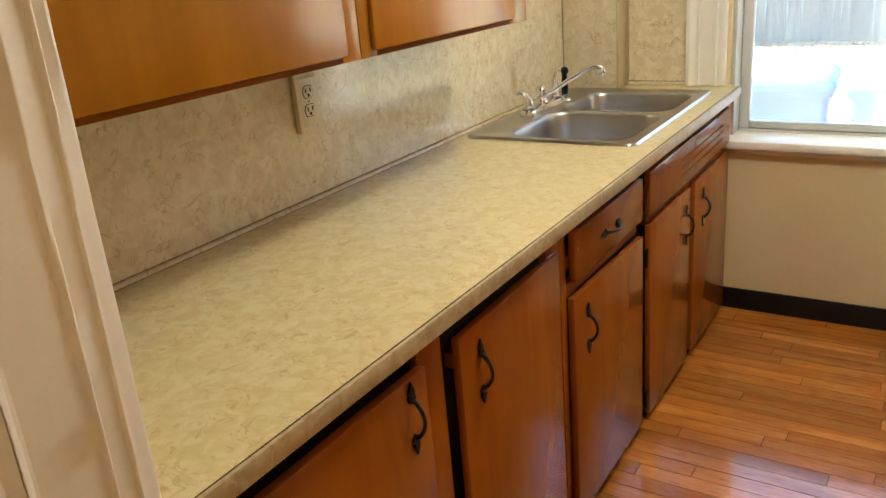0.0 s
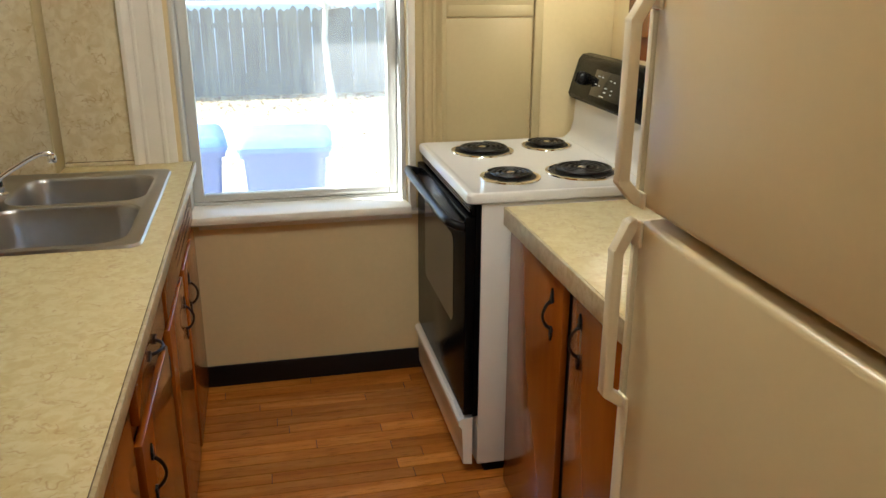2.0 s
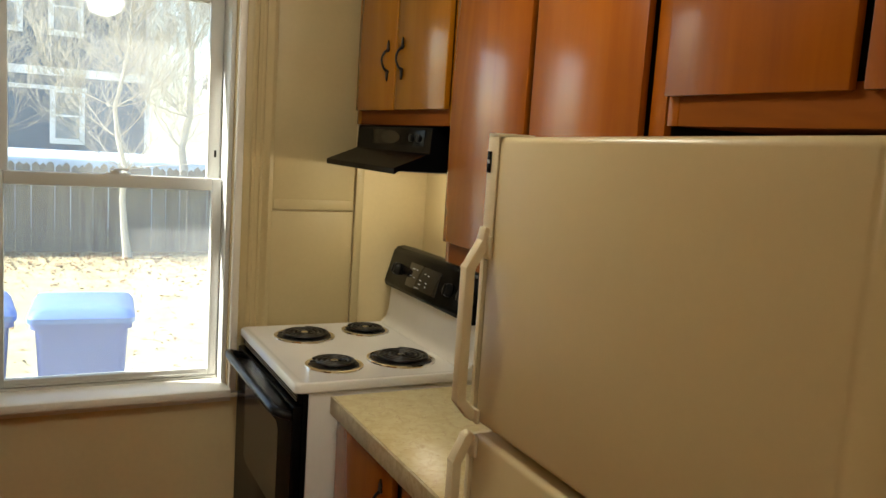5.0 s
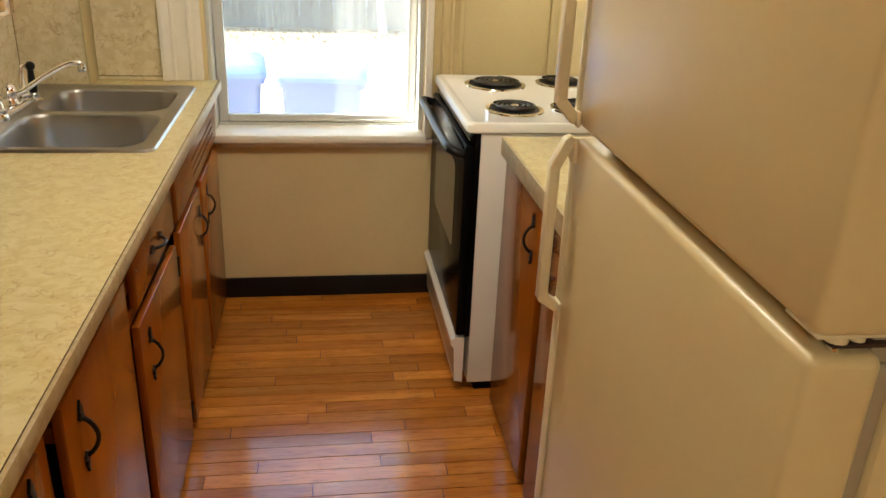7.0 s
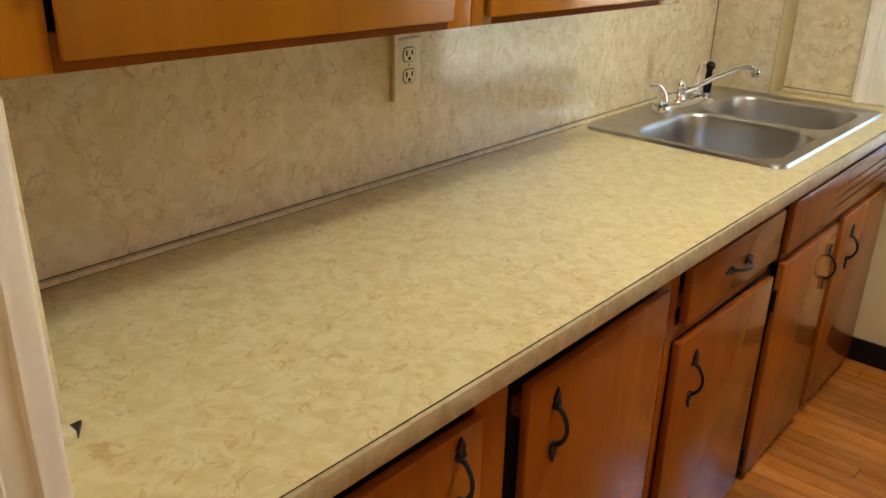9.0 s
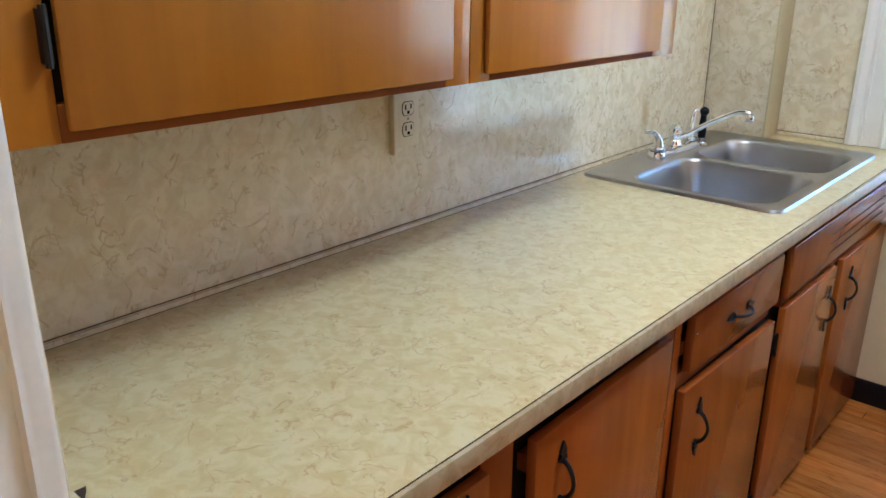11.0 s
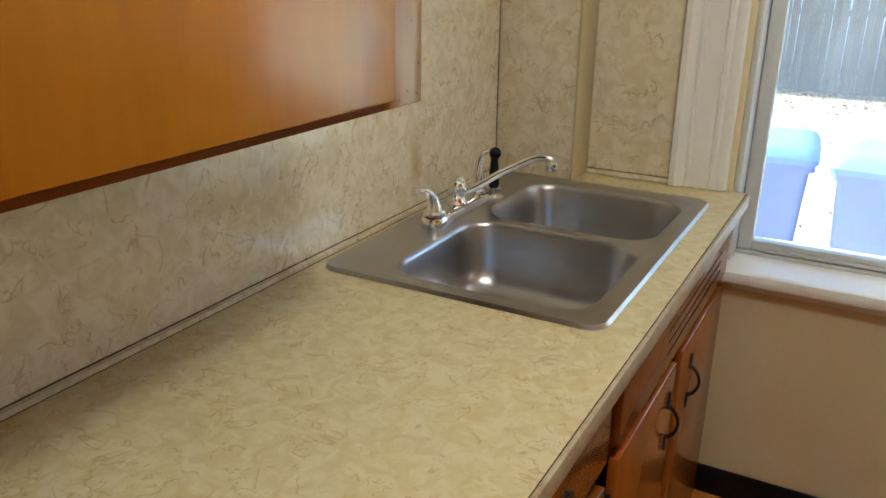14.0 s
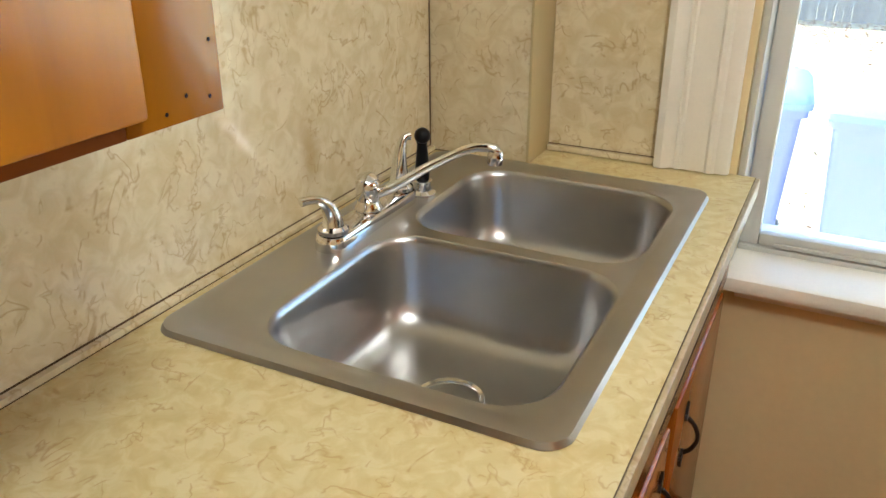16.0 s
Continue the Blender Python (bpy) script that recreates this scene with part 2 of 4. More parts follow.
def tube(bm, pts, radii, sides=12, flat=1.0, caps=True):
    """A round bar along points; radii one or one a point; flat squeezes it sideways."""
    pts = [Vector(p) for p in pts]
    if not hasattr(radii, "__len__"):
        radii = [radii] * len(pts)
    rings, side = [], None
    for i, p in enumerate(pts):
        d = (pts[min(i + 1, len(pts) - 1)] - pts[max(i - 1, 0)]).normalized()
        ref = Vector((0, 0, 1)) if abs(d.z) < 0.9 else Vector((0, 1, 0))
        if side is None:
            side = d.cross(ref).normalized()
        side = (side - d * side.dot(d)).normalized()
        up = side.cross(d)
        rings.append([bm.verts.new(p + radii[i] * (math.cos(a) * side + flat * math.sin(a) * up)) for a in (2 * math.pi * j / sides for j in range(sides))])
    for a, b in zip(rings, rings[1:]):
        for j in range(sides):
            bm.faces.new((a[j], a[(j + 1) % sides], b[(j + 1) % sides], b[j]))
    if caps:
        bm.faces.new(rings[0]), bm.faces.new(rings[-1])
    return bm


def lathe(bm, centre, profile, sides=24, axis="z"):
    """Turns (radius, height) pairs round an upright axis."""
    c = Vector(centre)
    rings = []
    for r, h in profile:
        ring = []
        for j in range(sides):
            a = 2 * math.pi * j / sides
            p = (r * math.cos(a), r * math.sin(a), h)
            if axis == "x":
                p = (p[2], p[0], p[1])
            ring.append(bm.verts.new(c + Vector(p)))
        rings.append(ring)
    for a, b in zip(rings, rings[1:]):
        for j in range(sides):
            bm.faces.new((a[j], a[(j + 1) % sides], b[(j + 1) % sides], b[j]))
    bm.faces.new(rings[0]), bm.faces.new(rings[-1])
    return bm


def prism(bm, outline, axis, a, b):
    """Sweeps a flat outline straight along an axis from a to b."""
    def at(u, v, w):
        return {"x": (w, u, v), "y": (u, w, v), "z": (u, v, w)}[axis]
    r0 = [bm.verts.new(at(u, v, a)) for u, v in outline]
    r1 = [bm.verts.new(at(u, v, b)) for u, v in outline]
    n = len(outline)
    for j in range(n):
        bm.faces.new((r0[j], r0[(j + 1) % n], r1[(j + 1) % n], r1[j]))
    bm.faces.new(r0), bm.faces.new(r1)
    return bm


def rounded(x0, x1, y0, y1, r, n=6):
    pts = []
    for cx, cy, a0 in ((x1 - r, y1 - r, 0), (x0 + r, y1 - r, 90), (x0 + r, y0 + r, 180), (x1 - r, y0 + r, 270)):
        for i in range(n + 1):
            a = radians(a0 + 90 * i / n)
            pts.append((cx + r * math.cos(a), cy + r * math.sin(a)))
    return pts


def ring_of(bm, outline, z):
    return [bm.verts.new((x, y, z)) for x, y in outline]


def join(bm, a, b):
    n = len(a)
    for j in range(n):
        bm.faces.new((a[j], a[(j + 1) % n], b[(j + 1) % n], b[j]))


def loop_edges(bm, ring):
    n = len(ring)
    return [bm.edges.get((ring[j], ring[(j + 1) % n])) or bm.edges.new((ring[j], ring[(j + 1) % n])) for j in range(n)]


# ---- plan ----
BACK, FAR, RIGHT = -2.3, 3.93, 2.2      # walls behind, with the window, and beside the stove
TOP = 2.45                              # ceiling
DECK = 0.878                            # worktops
GROUND = -0.68                          # garden

# ---- structure ----
setting("ground", boxes(((-90, -60, GROUND - 0.4), (90, 120, GROUND))), plain("dry_lawn", (0.42, 0.36, 0.2), 0.95, var=0.35, scale=3.0, bump=0.8, bump_scale=40.0), "pale dry winter lawn", "lawn")
floor = setting("floor", boxes(((-1.62, BACK - 0.1, -0.12), (RIGHT + 0.1, 1.32, -0.006)), ((-0.12, 1.3201, -0.12), (RIGHT + 0.1, FAR + 0.25, -0.006))), M_JOINT, "varnished oak strip floor", "floor")
setting("ceiling", boxes(((-1.62, BACK - 0.1, TOP), (RIGHT + 0.1, 1.32, TOP + 0.12)), ((-0.12, 1.3201, TOP), (RIGHT + 0.1, FAR + 0.25, TOP + 0.12))), M_CEIL, "plain white painted ceiling", "ceiling")
def wall_x(y):
    """Face of the left wall, which runs a degree out of square."""
    return 0.021 + 0.008 * (y - 1.57)


bm = bmesh.new()
prism(bm, [(-0.12, 1.32), (wall_x(1.32), 1.32), (wall_x(FAR), FAR), (-0.12, FAR)], "z", -0.006, TOP)
setting("wall_left", bm, M_SPLASH, "kitchen wall clad in cream marbled panels", "wall")
setting("wall_right", boxes(((RIGHT, BACK, -0.006), (RIGHT + 0.1, FAR, TOP))), M_WALL, "cream painted wall behind the stove", "wall")
setting("wall_behind", boxes(((-1.52, BACK - 0.1, -0.006), (RIGHT + 0.1, BACK, TOP))), M_WALL, "plain cream wall closing the next room", "wall")
setting("wall_next_room", boxes(((-1.62, BACK - 0.1, -0.006), (-1.52, 1.32, TOP))), M_WALL, "plain cream wall closing the next room", "wall")
setting("wall_stub", boxes(((-1.52, 1.225, -0.006), (0.639, 1.318, TOP))), M_WALL, "short cream wall beside the kitchen entrance", "wall")

# window wall, with the window's opening through it
WX0, WX1, WZ0, WZ1 = 0.635, 1.425, 0.66, 2.16
setting("wall_window", boxes(((-0.1, FAR, -0.006), (WX0, FAR + 0.25, TOP)), ((WX1, FAR, -0.006), (RIGHT + 0.1, FAR + 0.25, TOP)), ((WX0, FAR, -0.006), (WX1, FAR + 0.25, WZ0)), ((WX0, FAR, WZ1), (WX1, FAR + 0.25, TOP))), M_WALL, "cream painted wall with the window", "wall")

jamb = thing("door_jamb", "thickly painted white door jamb of the kitchen entrance", "door frame", "", "structure")


def painted(name, outline, lean=0.0, seed=1):
    """An upright moulding under many coats of paint: its ridges wander a little with height."""
    rnd_p = random.Random(seed)
    bm_p = bmesh.new()
    rings = []
    offs = [0.0] * len(outline)
    for k in range(116):
        z = 2.3 * k / 115
        offs = [0.82 * o + rnd_p.gauss(0, 0.00016) for o in offs]
        rings.append([bm_p.verts.new((x + lean * (z - 1.1) + (o if x > 0.5 else 0), y + o * 0.6, z)) for (x, y), o in zip(outline, offs)])
    for p, q in zip(rings, rings[1:]):
        join(bm_p, p, q)
    bm_p.faces.new(rings[0]), bm_p.faces.new(rings[-1])
    return part(name, bm_p, M_WHITE, jamb)


painted("lining", [(0.640, 1.200), (0.686, 1.200), (0.689, 1.203), (0.689, 1.267), (0.6925, 1.271), (0.6925, 1.274), (0.690, 1.277), (0.690, 1.297), (0.6930, 1.300), (0.6930, 1.303), (0.691, 1.306), (0.692, 1.316), (0.689, 1.321), (0.640, 1.321)], 0.03, 3)
painted("casing", [(0.560, 1.1995), (0.560, 1.180), (0.575, 1.176), (0.600, 1.180), (0.640, 1.180), (0.650, 1.174), (0.664, 1.174), (0.671, 1.182), (0.671, 1.1995)], 0.03, 5)

setting("panel_post", boxes(((0.004, 1.3185, DECK + 0.001), (0.409, 1.424, 1.252), 0.002)), M_SPLASH, "narrow marbled panel standing on the worktop's end", "wall panel")
setting("post_trim", boxes(((0.4105, 1.335, DECK + 0.001), (0.434, 1.424, DECK + 0.011), 0.001)), M_SPLASH, "pale laminate strip at the foot of the marbled panel", "trim")
bm = bmesh.new()
prism(bm, [(0.4095, 1.4245), (0.4345, 1.4245), (0.4095, 1.440)], "z", DECK + 0.0004, DECK + 0.006)
setting("post_gap", bm, M_JOINT, "dark wedge-shaped gap at the end of the strip", "trim")
setting("pilaster", boxes(((0.022, 3.814, DECK + 0.001), (0.252, FAR - 0.001, TOP), 0.003)), M_SPLASH, "boxed corner clad in cream marbled panel", "wall panel")
setting("pilaster_corner_strip", boxes(((0.2525, 3.810, DECK + 0.001), (0.2585, FAR - 0.001, TOP), 0.001)), M_DIMCREAM, "cream strip along the boxed corner", "trim")
setting("panel_recess", boxes(((0.259, FAR - 0.006, DECK + 0.001), (0.481, FAR - 0.001, TOP))), M_SPLASH, "cream marbled panel beside the window", "wall panel")
setting("recess_trim", boxes(((0.259, FAR - 0.018, DECK + 0.001), (0.481, FAR - 0.0065, DECK + 0.013), 0.002)), M_SPLASH, "thin strip along the worktop", "trim")
for name, lo, hi, z0, z1, mat, label in (("splash_trim", -0.003, 0.012, 0.0012, 0.0095, M_SPLASH, "thin laminate strip along the back of the worktop"), ("splash_joint_upper", -0.003, 0.0028, 0.0098, 0.0108, M_CAULK, "dark joint above the laminate strip"), ("splash_joint_lower", 0.0121, 0.0134, 0.0003, 0.0011, M_CAULK, "dark joint below the laminate strip")):
    bm = bmesh.new()
    prism(bm, [(wall_x(1.43) + lo, 1.43), (wall_x(1.43) + hi, 1.43), (wall_x(3.812) + hi, 3.812), (wall_x(3.812) + lo, 3.812)], "z", DECK + z0, DECK + z1)
    setting(name, bm, mat, label, "trim")
for name, lo, hi in (("corner_joint", (wall_x(3.81) - 0.002, 3.8105, DECK + 0.012), (wall_x(3.81) + 0.0015, 3.8136, TOP)), ("casing_joint", (0.4795, FAR - 0.0085, DECK + 0.014), (0.4825, FAR - 0.0062, TOP)), ("recess_joint", (0.260, FAR - 0.0082, DECK + 0.0133), (0.479, FAR - 0.0062, DECK + 0.0148)), ("pilaster_joint", (wall_x(3.81) + 0.004, 3.8115, DECK + 0.0006), (0.252, 3.8135, DECK + 0.0022))):
    setting(name, boxes((lo, hi)), M_CAULK, "dark joint between wall panels", "trim")
setting("baseboard", boxes(((0.62, FAR - 0.012, 0.0), (1.52, FAR - 0.001, 0.085), 0.003)), M_BASE, "black vinyl baseboard under the window", "baseboard")


def casing(name, x0, x1, z0, mirror, mat, label):
    """A fluted window casing: flat board, back band and beads."""
    bm = bmesh.new()
    w = x1 - x0
    outline = [(0, 0), (0, 0.030), (0.014, 0.034), (0.022, 0.030), (0.028, 0.022), (0.036, 0.020), (0.040, 0.024), (0.046, 0.024), (0.050, 0.020), (w - 0.045, 0.020), (w - 0.040, 0.025), (w - 0.032, 0.025), (w - 0.026, 0.019), (w - 0.006, 0.019), (w, 0.014), (w, 0)]
    pts = [((x1 - u) if mirror else (x0 + u), FAR - 0.001 - v) for u, v in outline]
    prism(bm, pts, "z", z0, 2.27)
    return setting(name, bm, mat, label, "window trim")


casing("casing_left", 0.483, 0.622, DECK + 0.002, False, M_WHITE, "white painted moulded window casing")
casing("casing_right", 1.454, 1.563, 0.668, True, M_DIMCREAM, "cream painted moulded window casing")
setting("casing_bead", boxes(((1.427, FAR - 0.030, 0.668), (1.4535, FAR - 0.001, 2.27), 0.006)), M_WHITE, "white painted bead beside the window", "window trim")
setting("casing_head", boxes(((0.483, FAR - 0.026, 2.272), (1.563, FAR - 0.001, 2.39), 0.005)), M_WHITE, "white painted window head casing", "window trim")

win = thing("window_1", "white vinyl double-hung window, closed, with a garden behind", "window", "", "structure")
bm = bmesh.new()
prism(bm, [(FAR - 0.045, 0.655), (FAR - 0.048, 0.668), (FAR - 0.042, 0.681), (FAR - 0.03, 0.686), (4.02, 0.690), (4.02, 0.650), (FAR - 0.001, 0.648), (FAR - 0.03, 0.648)], "x", 0.622, 1.432)
part("window_sill", bm, M_WHITE, win, "thick white painted sill")
part("sill_horn", boxes(((1.4325, FAR - 0.04, 0.650), (1.47, FAR - 0.001, 0.667), 0.005)), M_WHITE, win)
part("apron", boxes(((0.668, FAR - 0.012, 0.628), (1.44, FAR - 0.001, 0.647), 0.003)), M_WHITE, win)
part("window_frame", boxes(((WX0 + 0.001, 3.95, 0.691), (0.650, 4.16, WZ1 - 0.001), 0.002), ((1.408, 3.95, 0.691), (WX1 - 0.001, 4.16, WZ1 - 0.001), 0.002), ((0.651, 4.0, WZ1 - 0.03), (1.407, 4.16, WZ1 - 0.001), 0.002), ((0.651, 4.022, 0.660), (1.407, 4.16, 0.699), 0.002)), M_VINYL, win)
part("lower_sash", boxes(((0.652, 4.03, 0.700), (0.688, 4.064, 1.452), 0.004), ((1.371, 4.03, 0.700), (1.406, 4.064, 1.452), 0.004), ((0.6885, 4.03, 0.700), (1.3705, 4.064, 0.727), 0.004), ((0.6885, 4.03, 1.407), (1.3705, 4.064, 1.452), 0.004)), M_VINYL, win)
part("upper_sash", boxes(((0.652, 4.075, 1.415), (0.700, 4.108, 2.128), 0.004), ((1.358, 4.075, 1.415), (1.406, 4.108, 2.128), 0.004), ((0.701, 4.075, 1.415), (1.357, 4.108, 1.448), 0.004), ((0.701, 4.075, 2.09), (1.357, 4.108, 2.128), 0.004)), M_VINYL, win)
lp = part("pane", boxes(((0.682, 4.045, 0.722), (1.377, 4.049, 1.412))), M_GLASS, win, "clear glass pane")
up = part("pane", boxes(((0.694, 4.09, 1.44), (1.364, 4.094, 2.10))), M_GLASS, win, "clear glass pane")
lp.visible_shadow = up.visible_shadow = False
part("sash_lock", boxes(((1.005, 4.035, 1.4525), (1.085, 4.06, 1.458), 0.002), ((1.02, 4.03, 1.4585), (1.05, 4.055, 1.468), 0.003), ((1.03, 4.02, 1.4685), (1.08, 4.032, 1.474), 0.002)), M_VINYL, win)
for x in (0.672, 1.386):
    part("tilt_slot", boxes(((x - 0.004, 4.073, 1.53), (x + 0.004, 4.0755, 1.555))), M_BLACK, win)
part("lift_rail", boxes(((0.72, 4.022, 0.703), (1.34, 4.0298, 0.712), 0.002)), M_VINYL, win)

# The panels' dim look comes from their darkened colour.
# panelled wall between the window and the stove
setting("wall_panel_upper", boxes(((1.566, FAR - 0.008, 1.352), (1.888, FAR - 0.001, TOP), 0.002)), M_DIMCREAM, "cream painted wall panel above the stove", "wall panel")
setting("wall_panel_lower", boxes(((1.566, FAR - 0.008, 0.5), (1.888, FAR - 0.001, 1.348), 0.002)), M_DIMCREAM, "cream painted wall panel above the stove", "wall panel")
setting("panel_rail", boxes(((1.575, FAR - 0.011, 1.356), (1.880, FAR - 0.0085, 1.392), 0.001)), M_DIMCREAM, "low cream rail on the wall panel", "trim")
setting("panel_strip", boxes(((1.892, FAR - 0.022, 0.5), (1.924, FAR - 0.001, TOP), 0.004)), M_DIMCREAM, "cream painted strip on the wall", "trim")
setting("panel_side", boxes(((1.925, FAR - 0.005, 0.5), (RIGHT - 0.001, FAR - 0.001, TOP))), M_WALL, "cream painted wall beside the stove", "wall panel")


# ---- cabinets ----
def bow(u):
    return 0.020 * math.sin(math.pi * u) ** 0.7


def pull_mesh():
    """A black iron bow pull with spear-shaped ends, 13 cm long, along z, standing off along +x."""
    bm = bmesh.new()
    n = 10
    tube(bm, [(0.005 + bow(i / n), 0, -0.036 + 0.072 * i / n) for i in range(n + 1)], [0.0040 - 0.0007 * math.sin(math.pi * i / n) for i in range(n + 1)], 8, 1.1)
    for s in (-1, 1):
        outline = [(0, 0.029), (0.0085, 0.034), (0.0105, 0.040), (0.0052, 0.046), (0.0085, 0.051), (0.0045, 0.059), (0, 0.069)]
        pts = [(y, s * z) for y, z in outline] + [(-y, s * z) for y, z in reversed(outline[1:-1])]
        prism(bm, pts, "x", 0.0006, 0.0052)
    return finish("handle", bm, M_IRON)


PULL = pull_mesh()


def pull(parent, x, y, z, way, level=False):
    ob = new("handle", PULL)
    ob.matrix_world = pose(x, y, z, 90 if level else 0, 0, 0 if way > 0 else 180)
    ob.parent = parent
    return tagged(ob, "black hammered iron bow pull")


def door(parent, name, x, way, y0, y1, z0, z1, mat=None, proud=0.020, lean=0.0):
    """A slab front whose back lies at x, which faces way and stands proud of the frame."""
    a, b = sorted((x + way * 0.001, x + way * proud))
    bm = boxes(((a, y0, z0), (b, y1, z1), 0.004))
    for v in bm.verts:  # a sagging front: its far top corner higher or lower
        if v.co.z > (z0 + z1) / 2:
            v.co.z += lean * (v.co.y - y0) / (y1 - y0)
    return part(name, bm, mat or CAB["wood"], parent)


def hinge(parent, x, way, y, z):
    bm = bmesh.new()
    tube(bm, [(x + way * 0.010, y, z - 0.03), (x + way * 0.010, y, z + 0.03)], 0.004, 8)
    add_box(bm, (min(x, x + way * 0.012), y - 0.004, z - 0.026), (max(x, x + way * 0.012), y + 0.004, z + 0.026))
    part("hinge", bm, M_IRON, parent, "small black hinge")


def frame_of(parent, x, way, y0, y1, z0, z1, stile_l, stile_r, rail_b, rail_t, mids=(), drop=0.0):
    """A face frame 18 mm thick: uprights at the ends, rails between them."""
    a, b = sorted((x - way * 0.018, x))
    if stile_l:
        part("stile", boxes(((a, y0, z0), (b, y0 + stile_l, z1), 0.0015)), CAB["wood"], parent)
    if stile_r:
        part("stile", boxes(((a, y1 - stile_r, z0), (b, y1, z1), 0.0015)), CAB["wood"], parent)
    ya, yb = y0 + (stile_l or 0.032) + 0.0005, y1 - (stile_r or 0.045) - 0.0005
    # Rails carry their shade in the colour; floor-level ones are near-black.
    part("rail", boxes(((a, ya, z0), (b, yb, z0 + rail_b), 0.0015)), M_WOODSHADED if z0 > 0.5 else M_SHADE, parent)
    part("rail", boxes(((a, ya, z1 - rail_t - drop), (b, yb, z1 - drop), 0.0015)), M_WOODSHADED, parent)
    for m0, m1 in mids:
        part("rail", boxes(((a, ya, m0), (b, yb, m1), 0.0015)), M_WOODSHADED, parent)


XF = 0.633  # face frame of the long run
base = "base cabinets under the long worktop"


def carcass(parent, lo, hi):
    # Solid near-black block in place of a shaded hollow.
    part("body", boxes((lo, hi, 0.001)), M_SHADE, parent, "near-black block standing for the shade inside the cabinet")


cab = thing("base_cabinet", "orange varnished wooden base cabinet beside the entrance", "cabinet", base)
carcass(cab, (0.04, 1.345, 0.02), (XF - 0.019, 1.940, DECK - 0.046))
frame_of(cab, XF, 1, 1.345, 1.944, 0.0, DECK - 0.0375, 0.05, 0.075, 0.03, 0.03, drop=0.09)
d = door(cab, "door", XF, 1, 1.40, 1.866, 0.03, 0.790)
pull(d, XF + 0.020, 1.815, 0.716, 1)
hinge(cab, XF, 1, 1.392, 0.7)

cab = thing("base_cabinet", "orange varnished wooden base cabinet with one door", "cabinet", base)
carcass(cab, (0.04, 1.9455, 0.02), (XF - 0.019, 2.445, DECK - 0.046))
frame_of(cab, XF, 1, 1.9455, 2.446, 0.0, DECK - 0.0375, 0.0, 0.07, 0.03, 0.03, drop=0.09)
d = door(cab, "door", XF, 1, 1.974, 2.399, 0.03, 0.785, lean=0.010)
pull(d, XF + 0.020, 2.041, 0.688, 1)
for z in (0.12, 0.66):
    hinge(cab, XF, 1, 2.405, z)

cab = thing("base_cabinet", "orange varnished wooden base cabinet with a drawer above a door", "cabinet", base)
carcass(cab, (0.04, 2.448, 0.02), (XF - 0.019, 2.994, DECK - 0.046))
frame_of(cab, XF, 1, 2.447, 2.996, 0.0, DECK - 0.0375, 0.028, 0.0, 0.03, 0.03, ((0.648, 0.682),), drop=0.09)
d = door(cab, "drawer", XF, 1, 2.488, 2.948, 0.686, 0.808)
pull(d, XF + 0.020, 2.708, 0.747, 1, True)
bm = bmesh.new()
lathe(bm, (XF + 0.0202, 2.500, 0.768), [(0.003, 0), (0.0028, 0.0008), (0.001, 0.0012)], 10, "x")
part("screw", bm, M_CHROME, d, "small bright screw head")
d = door(cab, "door", XF, 1, 2.476, 2.950, 0.03, 0.650, lean=-0.010)
pull(d, XF + 0.020, 2.551, 0.541, 1)
for z in (0.12, 0.55):
    hinge(cab, XF, 1, 2.957, z)

cab = thing("base_cabinet", "orange wooden sink cabinet with two doors and slotted false front", "cabinet", base)
carcass(cab, (0.04, 2.9975, 0.02), (XF - 0.019, 3.922, DECK - 0.215))
frame_of(cab, XF, 1, 2.9975, 3.924, 0.0, DECK - 0.0375, 0.0, 0.03, 0.03, 0.03, ((0.640, 0.676),), drop=0.09)
# Centre stile coloured near-black for the shade between the doors.
part("stile", boxes(((XF - 0.018, 3.416, 0.031), (XF, 3.452, 0.639), 0.0015)), M_SHADE, cab)
d = door(cab, "false_front", XF, 1, 3.010, 3.890, 0.676, 0.808)
for z in (0.712, 0.737, 0.762):
    part("slot", boxes(((XF + 0.0195, 3.30, z), (XF + 0.0206, 3.80, z + 0.0035))), M_SHADE, d, "narrow dark vent slot")
d = door(cab, "door", XF, 1, 3.016, 3.408, 0.028, 0.648)
pull(d, XF + 0.020, 3.362, 0.533, 1)
d = door(cab, "door", XF, 1, 3.460, 3.888, 0.028, 0.648)
pull(d, XF + 0.020, 3.553, 0.535, 1)
hinge(cab, XF, 1, 3.010, 0.55)
hinge(cab, XF, 1, 3.010, 0.08)

# long worktop with the sink's cut-out
SX0, SX1, SY0, SY1 = 0.064, 0.613, 2.996, 3.802
bm = bmesh.new()
outer = [(wall_x(1.345) + 0.001, 1.345), (0.671, 1.345), (0.671, FAR - 0.001), (wall_x(FAR) + 0.001, FAR - 0.001)]
hole = rounded(SX0 + 0.012, SX1 - 0.012, SY0 + 0.012, SY1 - 0.012, 0.03)
o1, h1 = ring_of(bm, outer, DECK), ring_of(bm, hole, DECK)
bmesh.ops.triangle_fill(bm, edges=loop_edges(bm, o1) + loop_edges(bm, h1), use_beauty=True)
o0, h0 = ring_of(bm, outer, DECK - 0.032), ring_of(bm, hole, DECK - 0.032)
join(bm, o1, o0), join(bm, h1, h0)
bmesh.ops.triangle_fill(bm, edges=loop_edges(bm, o0) + loop_edges(bm, h0), use_beauty=True)
top = thing("countertop", "long cream marbled laminate worktop with a cut-out for the sink", "countertop")
part("slab", bm, M_COUNTER, top)
part("edge_band", boxes(((0.6715, 1.345, DECK - 0.033), (0.679, FAR - 0.002, DECK - 0.0008), 0.0012)), M_EDGE, top, "greyer laminate edge strip with a dark seam")
